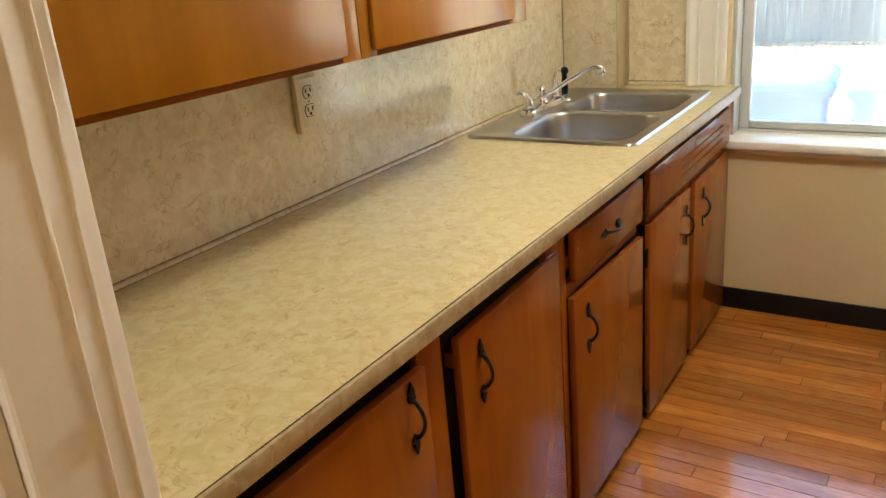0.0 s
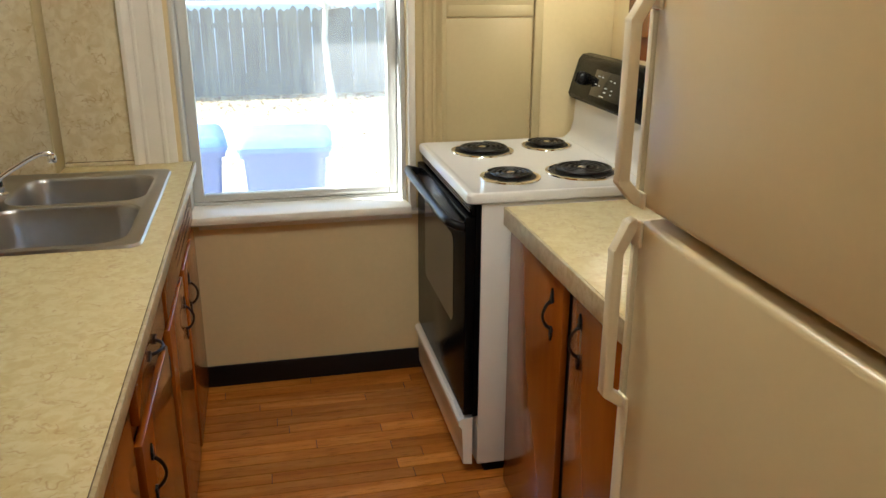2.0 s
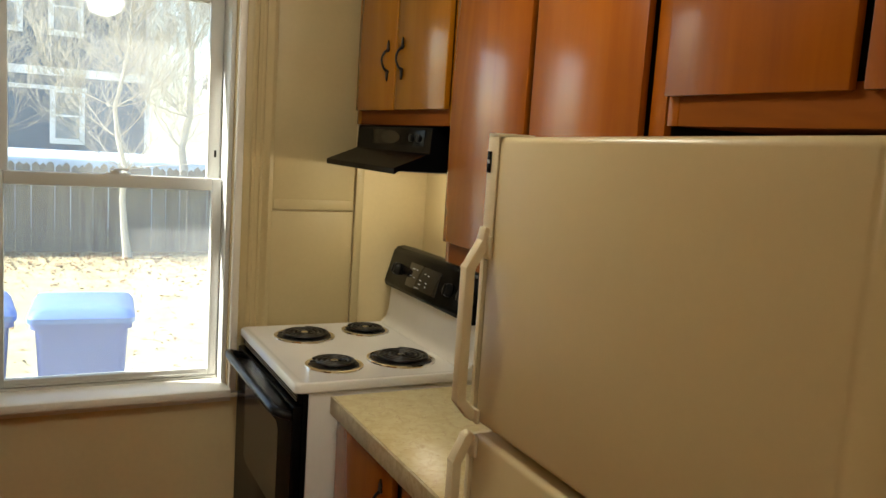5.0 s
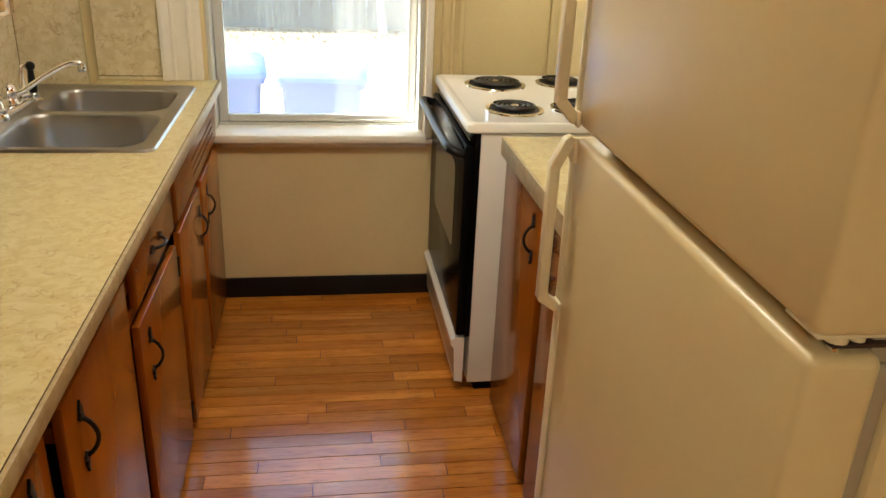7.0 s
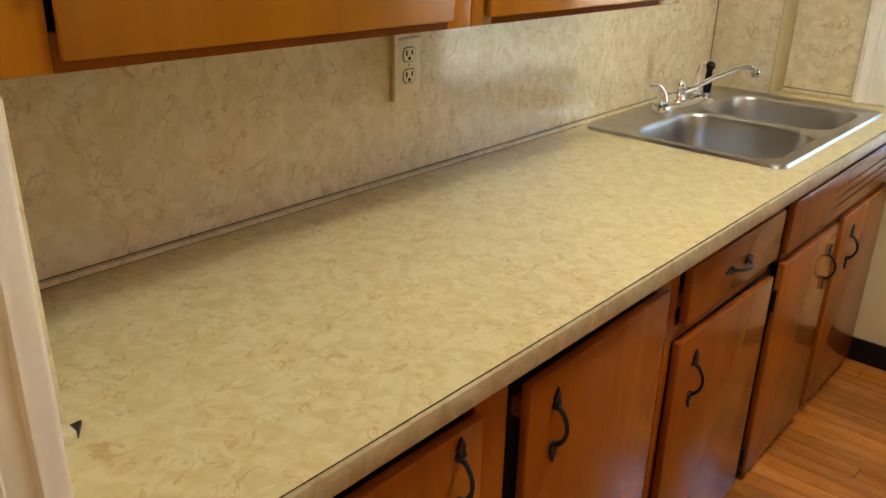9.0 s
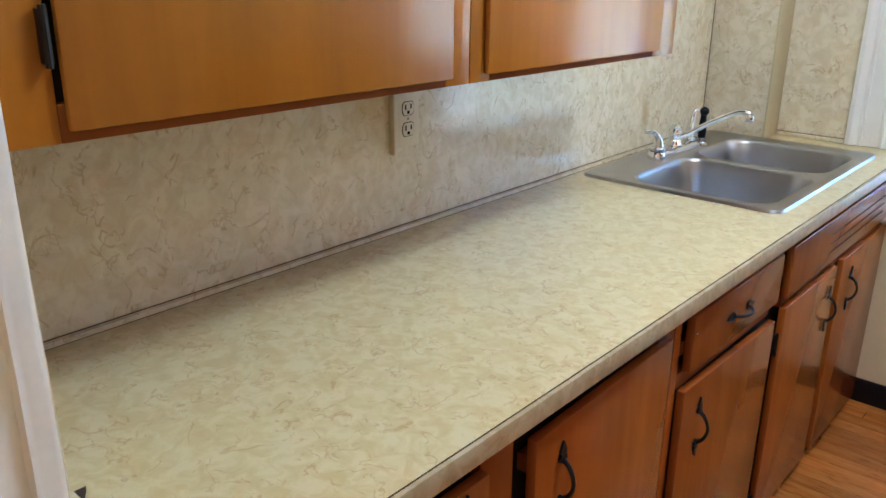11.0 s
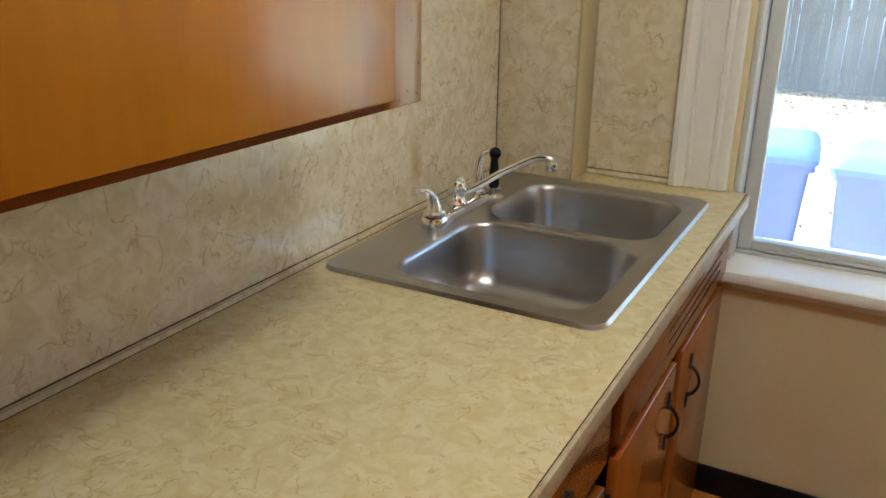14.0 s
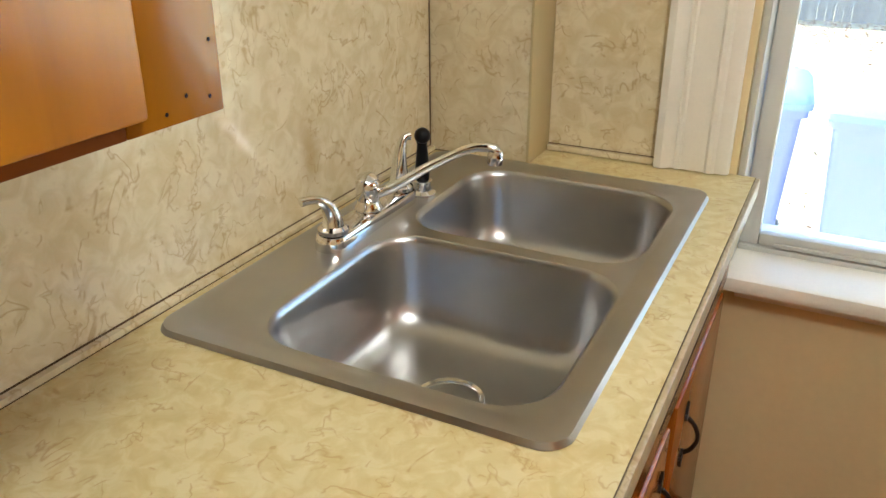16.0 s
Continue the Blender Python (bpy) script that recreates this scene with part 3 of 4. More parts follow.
part("seam", boxes(((0.6706, 1.346, DECK - 0.002), (0.6714, FAR - 0.003, DECK + 0.0003))), M_CAULK, top, "thin dark seam")

# ---- sink and tap ----
sink = thing("kitchen_sink", "brushed stainless steel double bowl sink set in the worktop", "sink")
RIM = DECK + 0.006
bowls = ((0.178, 0.571, 3.040, 3.405), (0.180, 0.569, 3.432, 3.752))
bm = bmesh.new()
ra = ring_of(bm, rounded(SX0, SX1, SY0, SY1, 0.035), DECK + 0.0008)
rb = ring_of(bm, rounded(SX0 + 0.004, SX1 - 0.004, SY0 + 0.004, SY1 - 0.004, 0.032), RIM + 0.002)
rc = ring_of(bm, rounded(SX0 + 0.026, SX1 - 0.026, SY0 + 0.026, SY1 - 0.026, 0.034), RIM + 0.002)
rd = ring_of(bm, rounded(SX0 + 0.034, SX1 - 0.034, SY0 + 0.034, SY1 - 0.034, 0.040), RIM - 0.003)
join(bm, ra, rb), join(bm, rb, rc), join(bm, rc, rd)
rims = []
for x0, x1, y0, y1 in bowls:
    rims.append(ring_of(bm, rounded(x0, x1, y0, y1, 0.075, 10), RIM - 0.003))
bmesh.ops.triangle_fill(bm, edges=loop_edges(bm, rd) + loop_edges(bm, rims[0]) + loop_edges(bm, rims[1]), use_beauty=True)
part("deck", bm, M_STEEL, sink)
for (x0, x1, y0, y1) in bowls:
    bm = bmesh.new()
    cx, cy = (x0 + x1) / 2, (y0 + y1) / 2
    last = None
    for inset, z, r in ((0.0, -0.003, 0.075), (0.004, -0.006, 0.073), (0.007, -0.014, 0.071), (0.012, -0.055, 0.068), (0.018, -0.105, 0.066), (0.026, -0.129, 0.064), (0.042, -0.145, 0.060), (0.065, -0.152, 0.055), (0.11, -0.155, 0.045)):
        ring = ring_of(bm, rounded(x0 + inset, x1 - inset, y0 + inset, y1 - inset, r, 10), RIM + z)
        if last:
            join(bm, last, ring)
        last = ring
    dr = [bm.verts.new((cx + 0.045 * math.cos(a), cy + 0.045 * math.sin(a), RIM - 0.157)) for a in (2 * math.pi * j / 24 for j in range(24))]
    bmesh.ops.triangle_fill(bm, edges=loop_edges(bm, last) + loop_edges(bm, dr), use_beauty=True)
    part("bowl", bm, M_STEEL, sink)
    bm = bmesh.new()
    lathe(bm, (cx, cy, RIM - 0.157), [(0.052, 0.002), (0.050, 0.005), (0.044, 0.004), (0.039, -0.004), (0.037, -0.030), (0.034, -0.045), (0.005, -0.046)])
    dn = part("drain", bm, M_CHROME, sink, "round metal drain with a strainer")
    bm = bmesh.new()
    lathe(bm, (cx, cy, RIM - 0.157), [(0.036, -0.016), (0.034, -0.014), (0.010, -0.016), (0.008, -0.006), (0.003, -0.005)], 24)
    part("strainer", bm, M_COIL, dn, "dark basket strainer")

tap = thing("faucet", "chrome two-handle kitchen faucet on the sink's deck", "faucet")
FX, Z0 = 0.134, RIM - 0.003
bm = bmesh.new()
last = None
for inset, z in ((0.0, 0.0005), (0.0, 0.015), (0.003, 0.022), (0.009, 0.025)):
    ring = ring_of(bm, rounded(FX - 0.027 + inset, FX + 0.027 - inset, 3.281 + inset, 3.545 - inset, 0.026 - inset, 8), Z0 + z)
    if last:
        join(bm, last, ring)
    else:
        bm.faces.new(ring)
    last = ring
bm.faces.new(last)
part("base_plate", bm, M_CHROME, tap)
bm = bmesh.new()
lathe(bm, (FX, 3.414, Z0 + 0.0252), [(0.023, 0), (0.023, 0.004), (0.019, 0.010), (0.018, 0.016), (0.020, 0.019), (0.020, 0.046), (0.017, 0.050), (0.018, 0.053), (0.011, 0.060), (0.003, 0.062)])
part("spout_body", bm, M_CHROME, tap)
bm = bmesh.new()
tube(bm, [(0.144, 3.418, 0.931), (0.174, 3.428, 0.945), (0.22, 3.445, 0.977), (0.262, 3.461, 1.001), (0.285, 3.466, 1.013), (0.300, 3.469, 1.018), (0.316, 3.473, 1.019), (0.326, 3.475, 1.017), (0.331, 3.476, 1.011)], [0.0090, 0.0082, 0.0076, 0.0074, 0.0074, 0.0076, 0.0080, 0.0085, 0.0085], 14)
sp = part("spout", bm, M_CHROME, tap)
bm = bmesh.new()
lathe(bm, (0.329, 3.4755, 0.992), [(0.0115, 0), (0.0125, 0.002), (0.0125, 0.016), (0.0115, 0.022)])
part("aerator", bm, M_CHROME, sp)
for y, tipx, tipy, rise in ((3.311, -0.024, -0.044, 0.047), (3.515, 0.012, 0.018, 0.080)):
    bm = bmesh.new()
    lathe(bm, (FX, y, Z0 + 0.0252), [(0.024, 0), (0.024, 0.006), (0.021, 0.009), (0.019, 0.011)])
    kb = part("knob_base", bm, M_CHROME, tap)
    bm = bmesh.new()
    pts, rs = [], []
    for i in range(11):
        u = i / 10
        s = u ** 2.2
        pts.append((FX + tipx * s, y + tipy * s, Z0 + 0.0365 + rise * math.sin(min(1.0, u * 1.12) * math.pi / 2)))
        rs.append(0.017 - 0.0105 * min(1.0, u * 1.5) + (0.001 if i == 10 else 0))
    tube(bm, pts, rs, 14)
    part("lever", bm, M_CHROME, kb)

spray = thing("side_sprayer", "black pull-out sprayer standing in a chrome holder", "sprayer")
bm = bmesh.new()
lathe(bm, (0.150, 3.570, Z0), [(0.024, 0.0005), (0.024, 0.004), (0.017, 0.009), (0.015, 0.022), (0.017, 0.026), (0.012, 0.028)])
part("holder", bm, M_CHROME, spray, "chrome holder")
bm = bmesh.new()
lathe(bm, (0.150, 3.570, Z0 + 0.0285), [(0.012, 0), (0.013, 0.018), (0.010, 0.052), (0.009, 0.064), (0.011, 0.071)])
part("body", bm, M_RUBBER, spray)
bm = bmesh.new()
bmesh.ops.create_uvsphere(bm, u_segments=16, v_segments=10, radius=0.0145, matrix=pose(0.152, 3.568, Z0 + 0.108))
part("head", bm, M_RUBBER, spray)

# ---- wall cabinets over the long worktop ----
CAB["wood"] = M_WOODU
XU, UB, UT = 0.386, 1.253, 2.13
upper = "wall cabinets over the long worktop"
cab = thing("wall_cabinet", "orange varnished wooden wall cabinet beside the entrance", "cabinet", upper)
carcass(cab, (0.034, 1.3195, UB + 0.012), (XU - 0.0185, 2.128, UT))
part("bottom", boxes(((0.034, 1.3195, UB + 0.001), (XU - 0.0185, 2.129, UB + 0.0115))), M_WOODSHADED, cab)
frame_of(cab, XU, 1, 1.3195, 2.130, UB, UT, 0.165, 0.055, 0.04, 0.03)
d = door(cab, "door", XU, 1, 1.490, 2.080, UB + 0.012, UT - 0.02, proud=0.012)
for z in (1.36, 1.95):
    hinge(cab, XU, 1, 1.479, z)
cab = thing("wall_cabinet", "orange varnished wooden wall cabinet with a wide end stile", "cabinet", upper)
carcass(cab, (0.034, 2.132, UB + 0.012), (XU - 0.0185, 2.825, UT))
part("bottom", boxes(((0.034, 2.132, UB + 0.001), (XU - 0.0185, 2.826, UB + 0.0115))), M_WOODSHADED, cab)
frame_of(cab, XU, 1, 2.1315, 2.827, UB, UT, 0.05, 0.092, 0.04, 0.03)
d = door(cab, "door", XU, 1, 2.164, 2.745, UB + 0.012, UT - 0.02, proud=0.012)
hinge(cab, XU, 1, 2.7515, 1.42)
for y, z in ((2.818, 1.305), (2.790, 1.271), (2.813, 1.266), (2.800, 1.36), (2.770, 1.262)):
    bm = bmesh.new()
    lathe(bm, (XU + 0.0002, y, z), [(0.0016, 0), (0.0016, 0.0002), (0.001, 0.0003)], 10, "x")
    part("nail_hole", bm, M_SHADE, cab)

for cab in [o for o in scene.objects if o.get("group") == upper]:
    cab.matrix_world = pose(0, 2.13, 1.257) @ pose(0, 0, 0, -0.8) @ pose(0, -2.13, -1.257)
CAB["wood"] = M_WOOD

# outlet with its cover and the strip beside it
outlet = thing("wall_outlet", "ivory double power outlet under the wall cabinet", "outlet")
part("cover", boxes(((0.0008, 2.318, 1.062), (0.008, 2.388, 1.176), 0.003)), M_IVORY, outlet)
part("cable_strip", boxes(((0.0008, 2.304, 1.050), (0.016, 2.315, 1.205), 0.002)), M_IVORY, outlet, "stained ivory strip")
for z in (1.099, 1.143):
    def face(scale):
        return [(2.353 + 0.0165 * scale * math.cos(a), z + max(-0.0135 * scale, min(0.0135 * scale, 0.019 * scale * math.sin(a)))) for a in (2 * math.pi * j / 20 for j in range(20))]
    bm = bmesh.new()
    prism(bm, face(1.0), "x", 0.0084, 0.0100)
    sk = part("socket", bm, M_IVORY, outlet)
    bm = bmesh.new()
    prism(bm, face(1.12), "x", 0.0078, 0.0086)
    part("socket_gap", bm, M_JOINT, sk, "dark gap round the socket")
    part("slots", boxes(((0.0096, 2.3425, z - 0.002), (0.0103, 2.3465, z + 0.009)), ((0.0096, 2.3585, z - 0.001), (0.0103, 2.3625, z + 0.009)), ((0.0096, 2.349, z - 0.011), (0.0103, 2.356, z - 0.0045))), M_BLACK, sk)
bm = bmesh.new()
lathe(bm, (0.008, 2.353, 1.121), [(0.003, 0), (0.003, 0.0012), (0.001, 0.0016)], 10, "x")
part("screw", bm, M_GASKET, outlet)
outlet.matrix_world = pose(wall_x(2.35), 0, 0)

# ---- stove ----
stove = thing("electric_range", "white electric range with four coil burners and a black oven door", "stove")
SY_0, SY_1 = 3.166, 3.906
ST = 0.917
bm = bmesh.new()
last = None
for inset, z in ((0.004, -0.032), (0.0, -0.028), (0.0, -0.008), (0.004, -0.002), (0.012, 0.0), (0.020, -0.003)):
    ring = ring_of(bm, rounded(1.462 + inset, 2.10, SY_0 + inset, SY_1 - inset, 0.022, 5), ST + z)
    if last:
        join(bm, last, ring)
    else:
        bm.faces.new(ring)
    last = ring
bm.faces.new(last)
part("cooktop", bm, M_ENAMEL, stove)
part("body", boxes(((1.505, SY_0 + 0.006, 0.03), (2.15, SY_1 - 0.004, ST - 0.033), 0.004)), M_ENAMEL, stove)
part("base", boxes(((1.53, SY_0 + 0.012, 0.0), (2.12, SY_1 - 0.012, 0.0295))), M_BLACK, stove, "black recessed base")
part("front_frame", boxes(((1.488, SY_0 + 0.004, 0.205), (1.5045, SY_1 - 0.004, ST - 0.034), 0.002)), M_BLACK, stove)
vent = part("vent_strip", boxes(((1.476, SY_0 + 0.006, 0.852), (1.4875, SY_1 - 0.006, 0.882), 0.003)), M_BLACK, stove)
for k in range(3):
    part("vent_slot", boxes(((1.4748, SY_0 + 0.03, 0.857 + 0.008 * k), (1.4762, SY_1 - 0.03, 0.860 + 0.008 * k))), M_GASKET, vent)
od = part("oven_door", boxes(((1.458, SY_0 + 0.004, 0.21), (1.4875, SY_1 - 0.004, 0.848), 0.006)), M_BLACK, stove)
bm = bmesh.new()
prism(bm, rounded(SY_0 + 0.15, SY_1 - 0.15, 0.46, 0.75, 0.03), "x", 1.4567, 1.4582)
part("oven_window", bm, M_GLASSBLACK, od, "smoked glass oven window")
bm = bmesh.new()
pts = [(1.458, SY_0 + 0.025, 0.815), (1.435, SY_0 + 0.026, 0.822), (1.418, SY_0 + 0.038, 0.828), (1.412, SY_0 + 0.07, 0.829), (1.411, SY_0 + 0.25, 0.830), (1.411, SY_1 - 0.25, 0.830), (1.412, SY_1 - 0.07, 0.829), (1.418, SY_1 - 0.038, 0.828), (1.435, SY_1 - 0.026, 0.822), (1.458, SY_1 - 0.025, 0.815)]
tube(bm, pts, 0.014, 12)
part("oven_handle", bm, M_RUBBER, od, "black plastic oven handle")
bm = bmesh.new()
prism(bm, [(1.488, 0.035), (1.460, 0.040), (1.455, 0.165), (1.444, 0.178), (1.444, 0.192), (1.452, 0.200), (1.488, 0.200)], "y", SY_0 + 0.004, SY_1 - 0.004)
part("storage_drawer", bm, M_ENAMEL, stove, "white storage drawer with a grip edge")
bm = bmesh.new()
prism(bm, [(2.02, ST - 0.002), (2.045, ST + 0.02), (2.055, ST + 0.06), (2.06, 1.062), (2.16, 1.062), (2.16, ST - 0.03), (2.03, ST - 0.03)], "y", SY_0 + 0.004, SY_1 - 0.004)
part("riser", bm, M_ENAMEL, stove)
bm = bmesh.new()
con = [(2.030, 1.070), (2.024, 1.085), (2.058, 1.205), (2.072, 1.222), (2.10, 1.226), (2.15, 1.215), (2.165, 1.19), (2.165, 1.064), (2.04, 1.064)]
prism(bm, con, "y", SY_0 + 0.010, SY_1 - 0.010)
bmesh.ops.bevel(bm, geom=[e for e in bm.edges if abs(e.verts[0].co.y - e.verts[1].co.y) < 1e-6], offset=0.008, segments=2, profile=0.5, affect="EDGES")
console = part("control_panel", bm, M_BLACK, stove, "black slanted control panel")
tiltm = Matrix.Translation((2.041, 0, 1.145)) @ Matrix.Rotation(math.atan2(0.034, 0.120), 4, "Y")


def on_console(name, bm, mat, label=""):
    bmesh.ops.transform(bm, matrix=tiltm, verts=bm.verts)
    return part(name, bm, mat, console, label)


on_console("display", boxes(((-0.002, 3.44, -0.045), (0.004, 3.70, 0.045), 0.001)), M_GLASSBLACK, "glossy clock display")
for y, z, w in ((3.66, 0.024, 0.020), (3.63, 0.024, 0.012), (3.56, 0.020, 0.012), (3.53, 0.018, 0.012), (3.67, -0.004, 0.016), (3.64, -0.006, 0.010), (3.585, -0.008, 0.020), (3.585, -0.022, 0.020), (3.535, -0.010, 0.012), (3.535, -0.024, 0.012), (3.60, -0.038, 0.034)):
    on_console("print_bar", boxes(((-0.0032, y - w / 2, z - 0.0018), (-0.0022, y + w / 2, z + 0.0018))), M_PRINT, "small pale printed mark")
for y in (3.80, 3.355, 3.25):
    bm = bmesh.new()
    lathe(bm, (0, y, 0), [(0.024, -0.001), (0.023, -0.012), (0.019, -0.016), (0.018, -0.022), (0.004, -0.023)], 24, "x")
    add_box(bm, (-0.027, y - 0.004, -0.018), (-0.020, y + 0.004, 0.018), 0.002)
    on_console("knob", bm, M_RUBBER, "black burner knob")


def burner(x, y, r):
    z = ST - 0.0025
    bm = bmesh.new()
    lathe(bm, (x, y, z), [(r + 0.018, 0.0), (r + 0.017, 0.004), (r + 0.010, 0.005), (r + 0.004, 0.001), (r * 0.6, -0.0002), (0.01, -0.0004)], 36)
    pan = part("drip_pan", bm, M_CHROME, stove, "chrome drip pan")
    bm = bmesh.new()
    lathe(bm, (x, y, z), [(r + 0.003, 0.0052), (r - 0.004, 0.0030), (0.02, 0.0022)], 32)
    part("pan_bowl", bm, M_COIL, pan, "blackened pan under the coil")
    bm = bmesh.new()
    turns = 4.2 if r > 0.09 else 3.4
    n = int(turns * 26)
    pts = []
    for i in range(n + 1):
        a = 2 * math.pi * turns * i / n
        rr = 0.016 + (r - 0.022) * i / n
        pts.append((x + rr * math.cos(a), y + rr * math.sin(a), z + 0.014))
    tube(bm, pts, 0.0055, 6, 0.8)
    part("coil", bm, M_COIL, pan, "dark spiral heating coil")
    bm = bmesh.new()
    for k in range(3):
        a = 2 * math.pi * k / 3 + 0.5
        tube(bm, [(x + 0.012 * math.cos(a), y + 0.012 * math.sin(a), z + 0.006), (x + (r + 0.004) * math.cos(a), y + (r + 0.004) * math.sin(a), z + 0.006)], 0.0028, 6)
    part("coil_support", bm, M_COIL, pan)
    bm = bmesh.new()
    lathe(bm, (x, y, z), [(0.013, 0.006), (0.013, 0.016), (0.010, 0.018), (0.002, 0.018)], 16)
    part("coil_hub", bm, M_CHROME, pan)


burner(1.655, 3.725, 0.092)
burner(1.905, 3.765, 0.073)
burner(1.640, 3.345, 0.076)
burner(1.880, 3.365, 0.098)

# ---- right worktop and base cabinet ----
top = thing("countertop", "short cream marbled laminate worktop between range and refrigerator", "countertop")
part("slab", boxes(((1.562, 2.10, DECK - 0.038), (RIGHT - 0.001, 3.118, DECK + 0.012), 0.002)), M_COUNTER, top)
part("edge_band", boxes(((1.554, 2.10, DECK - 0.040), (1.5615, 3.120, DECK + 0.0115), 0.0012)), M_EDGE, top, "greyer laminate edge strip")
XB = 1.586
cab = thing("base_cabinet", "orange varnished wooden base cabinet beside the range", "cabinet")
carcass(cab, (XB + 0.0185, 2.12, 0.02), (RIGHT - 0.004, 3.105, DECK - 0.041))
frame_of(cab, XB, -1, 2.115, 3.112, 0.0, DECK - 0.0405, 0.05, 0.03, 0.03, 0.02)
# Shade between the two doors, as a near-black stile.
part("stile", boxes(((XB, 2.622, 0.031), (XB + 0.018, 2.672, DECK - 0.061), 0.0015)), M_SHADE, cab)
d = door(cab, "door", XB, -1, 2.676, 3.090, 0.02, 0.828)
pull(d, XB - 0.020, 2.738, 0.727, -1)
d = door(cab, "door", XB, -1, 2.175, 2.618, 0.02, 0.832)
pull(d, XB - 0.020, 2.562, 0.736, -1)

# ---- wall cabinets on the range side ----
XR = 1.886
side = "wall cabinets over the range side"
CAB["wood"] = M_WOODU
cab = thing("wall_cabinet", "orange varnished wooden wall cabinet over the range hood", "cabinet", side)
carcass(cab, (XR + 0.0185, 3.105, 1.702), (RIGHT - 0.004, 3.920, 2.3))
part("bottom", boxes(((XR + 0.0185, 3.105, 1.690), (RIGHT - 0.002, 3.920, 1.7015))), M_WOODSHADED, cab)
frame_of(cab, XR, -1, 3.104, 3.921, 1.689, 2.3, 0.03, 0.045, 0.06, 0.03)
d = door(cab, "door", XR, -1, 3.532, 3.890, 1.738, 2.27)
pull(d, XR - 0.020, 3.590, 1.905, -1)
d = door(cab, "door", XR, -1, 3.135, 3.520, 1.738, 2.27)
pull(d, XR - 0.020, 3.465, 1.905, -1)
CAB["wood"] = M_WOOD
cab = thing("wall_cabinet", "tall glossy orange wooden wall cabinet with two doors", "cabinet", side)
carcass(cab, (XR + 0.0185, 2.200, 1.302), (RIGHT - 0.004, 3.100, 2.3))
part("bottom", boxes(((XR + 0.0185, 2.200, 1.290), (RIGHT - 0.002, 3.100, 1.3015))), M_WOODSHADED, cab)
frame_of(cab, XR, -1, 2.199, 3.101, 1.289, 2.3, 0.045, 0.02, 0.066, 0.03)
# Near-black stile: gap shade put into its colour.
part("stile", boxes(((XR, 2.662, 1.356), (XR + 0.018, 2.682, 2.269), 0.0015)), M_SHADE, cab)
door(cab, "door", XR, -1, 2.684, 3.088, 1.350, 2.27)
door(cab, "door", XR, -1, 2.254, 2.660, 1.350, 2.27)
hinge(cab, XR, -1, 3.094, 1.95)
hinge(cab, XR, -1, 3.094, 1.43)
cab = thing("wall_cabinet", "orange varnished wooden wall cabinet above the refrigerator", "cabinet", side)
carcass(cab, (XR + 0.0185, 1.25, 1.712), (RIGHT - 0.004, 2.192, 2.3))
part("bottom", boxes(((XR + 0.0185, 1.25, 1.700), (RIGHT - 0.002, 2.192, 1.7115))), M_WOODSHADED, cab)
frame_of(cab, XR, -1, 1.249, 2.1935, 1.699, 2.3, 0.03, 0.03, 0.07, 0.03)
door(cab, "door", XR, -1, 1.788, 2.188, 1.754, 2.27)
door(cab, "door", XR, -1, 1.27, 1.765, 1.754, 2.27)
hinge(cab, XR, -1, 2.1905, 1.86)

# ---- range hood ----
hood = thing("range_hood", "black range hood under the wall cabinet", "range hood")
HY0, HY1 = 3.252, 3.905
bm = bmesh.new()
prism(bm, [(1.768, 1.532), (1.766, 1.553), (1.885, 1.602), (1.890, 1.686), (RIGHT - 0.003, 1.686), (RIGHT - 0.003, 1.545), (1.785, 1.545)], "y", HY0, HY1)
bmesh.ops.bevel(bm, geom=[e for e in bm.edges if e.calc_length() > 0.3 and e.verts[0].co.x < 1.9], offset=0.003, segments=1, profile=0.5, affect="EDGES")
part("canopy", bm, M_BLACK, hood)
bm = bmesh.new()
prism(bm, [(3.58 + 0.085 * math.cos(a), 1.648 + 0.022 * math.sin(a)) for a in (2 * math.pi * j / 28 for j in range(28))], "x", 1.8845, 1.8895)
part("badge_oval", bm, M_GLASSBLACK, hood, "glossy black oval plate")
for y in (3.40, 3.34):
    bm = bmesh.new()
    lathe(bm, (1.8885, y, 1.648), [(0.013, 0), (0.012, -0.010), (0.004, -0.011)], 20, "x")
    part("knob", bm, M_RUBBER, hood, "small round knob")
part("control_strip", boxes(((1.8862, 3.30, 1.622), (1.889, 3.75, 1.674), 0.001)), M_BLACK, hood)
part("filter", boxes(((1.80, 3.30, 1.5405), (2.16, 3.86, 1.5447))), M_STEEL, hood, "mesh filter under the hood")

# ---- refrigerator ----
fridge = thing("refrigerator", "almond coloured refrigerator with the freezer on top", "refrigerator")
FY0, FY1, FXF = 1.394, 2.064, 1.424
BODY = FXF + 0.085
part("body", boxes(((BODY, FY0 + 0.004, 0.03), (2.185, FY1 - 0.004, 1.652), 0.008)), M_FRIDGE, fridge)
part("base_grille", boxes(((FXF + 0.05, FY0 + 0.01, 0.0), (2.15, FY1 - 0.01, 0.0295))), M_BLACK, fridge)
part("gasket", boxes(((FXF + 0.067, FY0 + 0.012, 1.222), (BODY - 0.0005, FY1 - 0.012, 1.642), 0.003)), M_GASKET, fridge)
part("gasket", boxes(((FXF + 0.067, FY0 + 0.012, 0.075), (BODY - 0.0005, FY1 - 0.012, 1.168), 0.003)), M_GASKET, fridge)
part("mullion", boxes(((FXF + 0.060, FY0 + 0.014, 1.1685), (BODY - 0.0005, FY1 - 0.014, 1.2215), 0.002)), M_GASKET, fridge)
doors = []
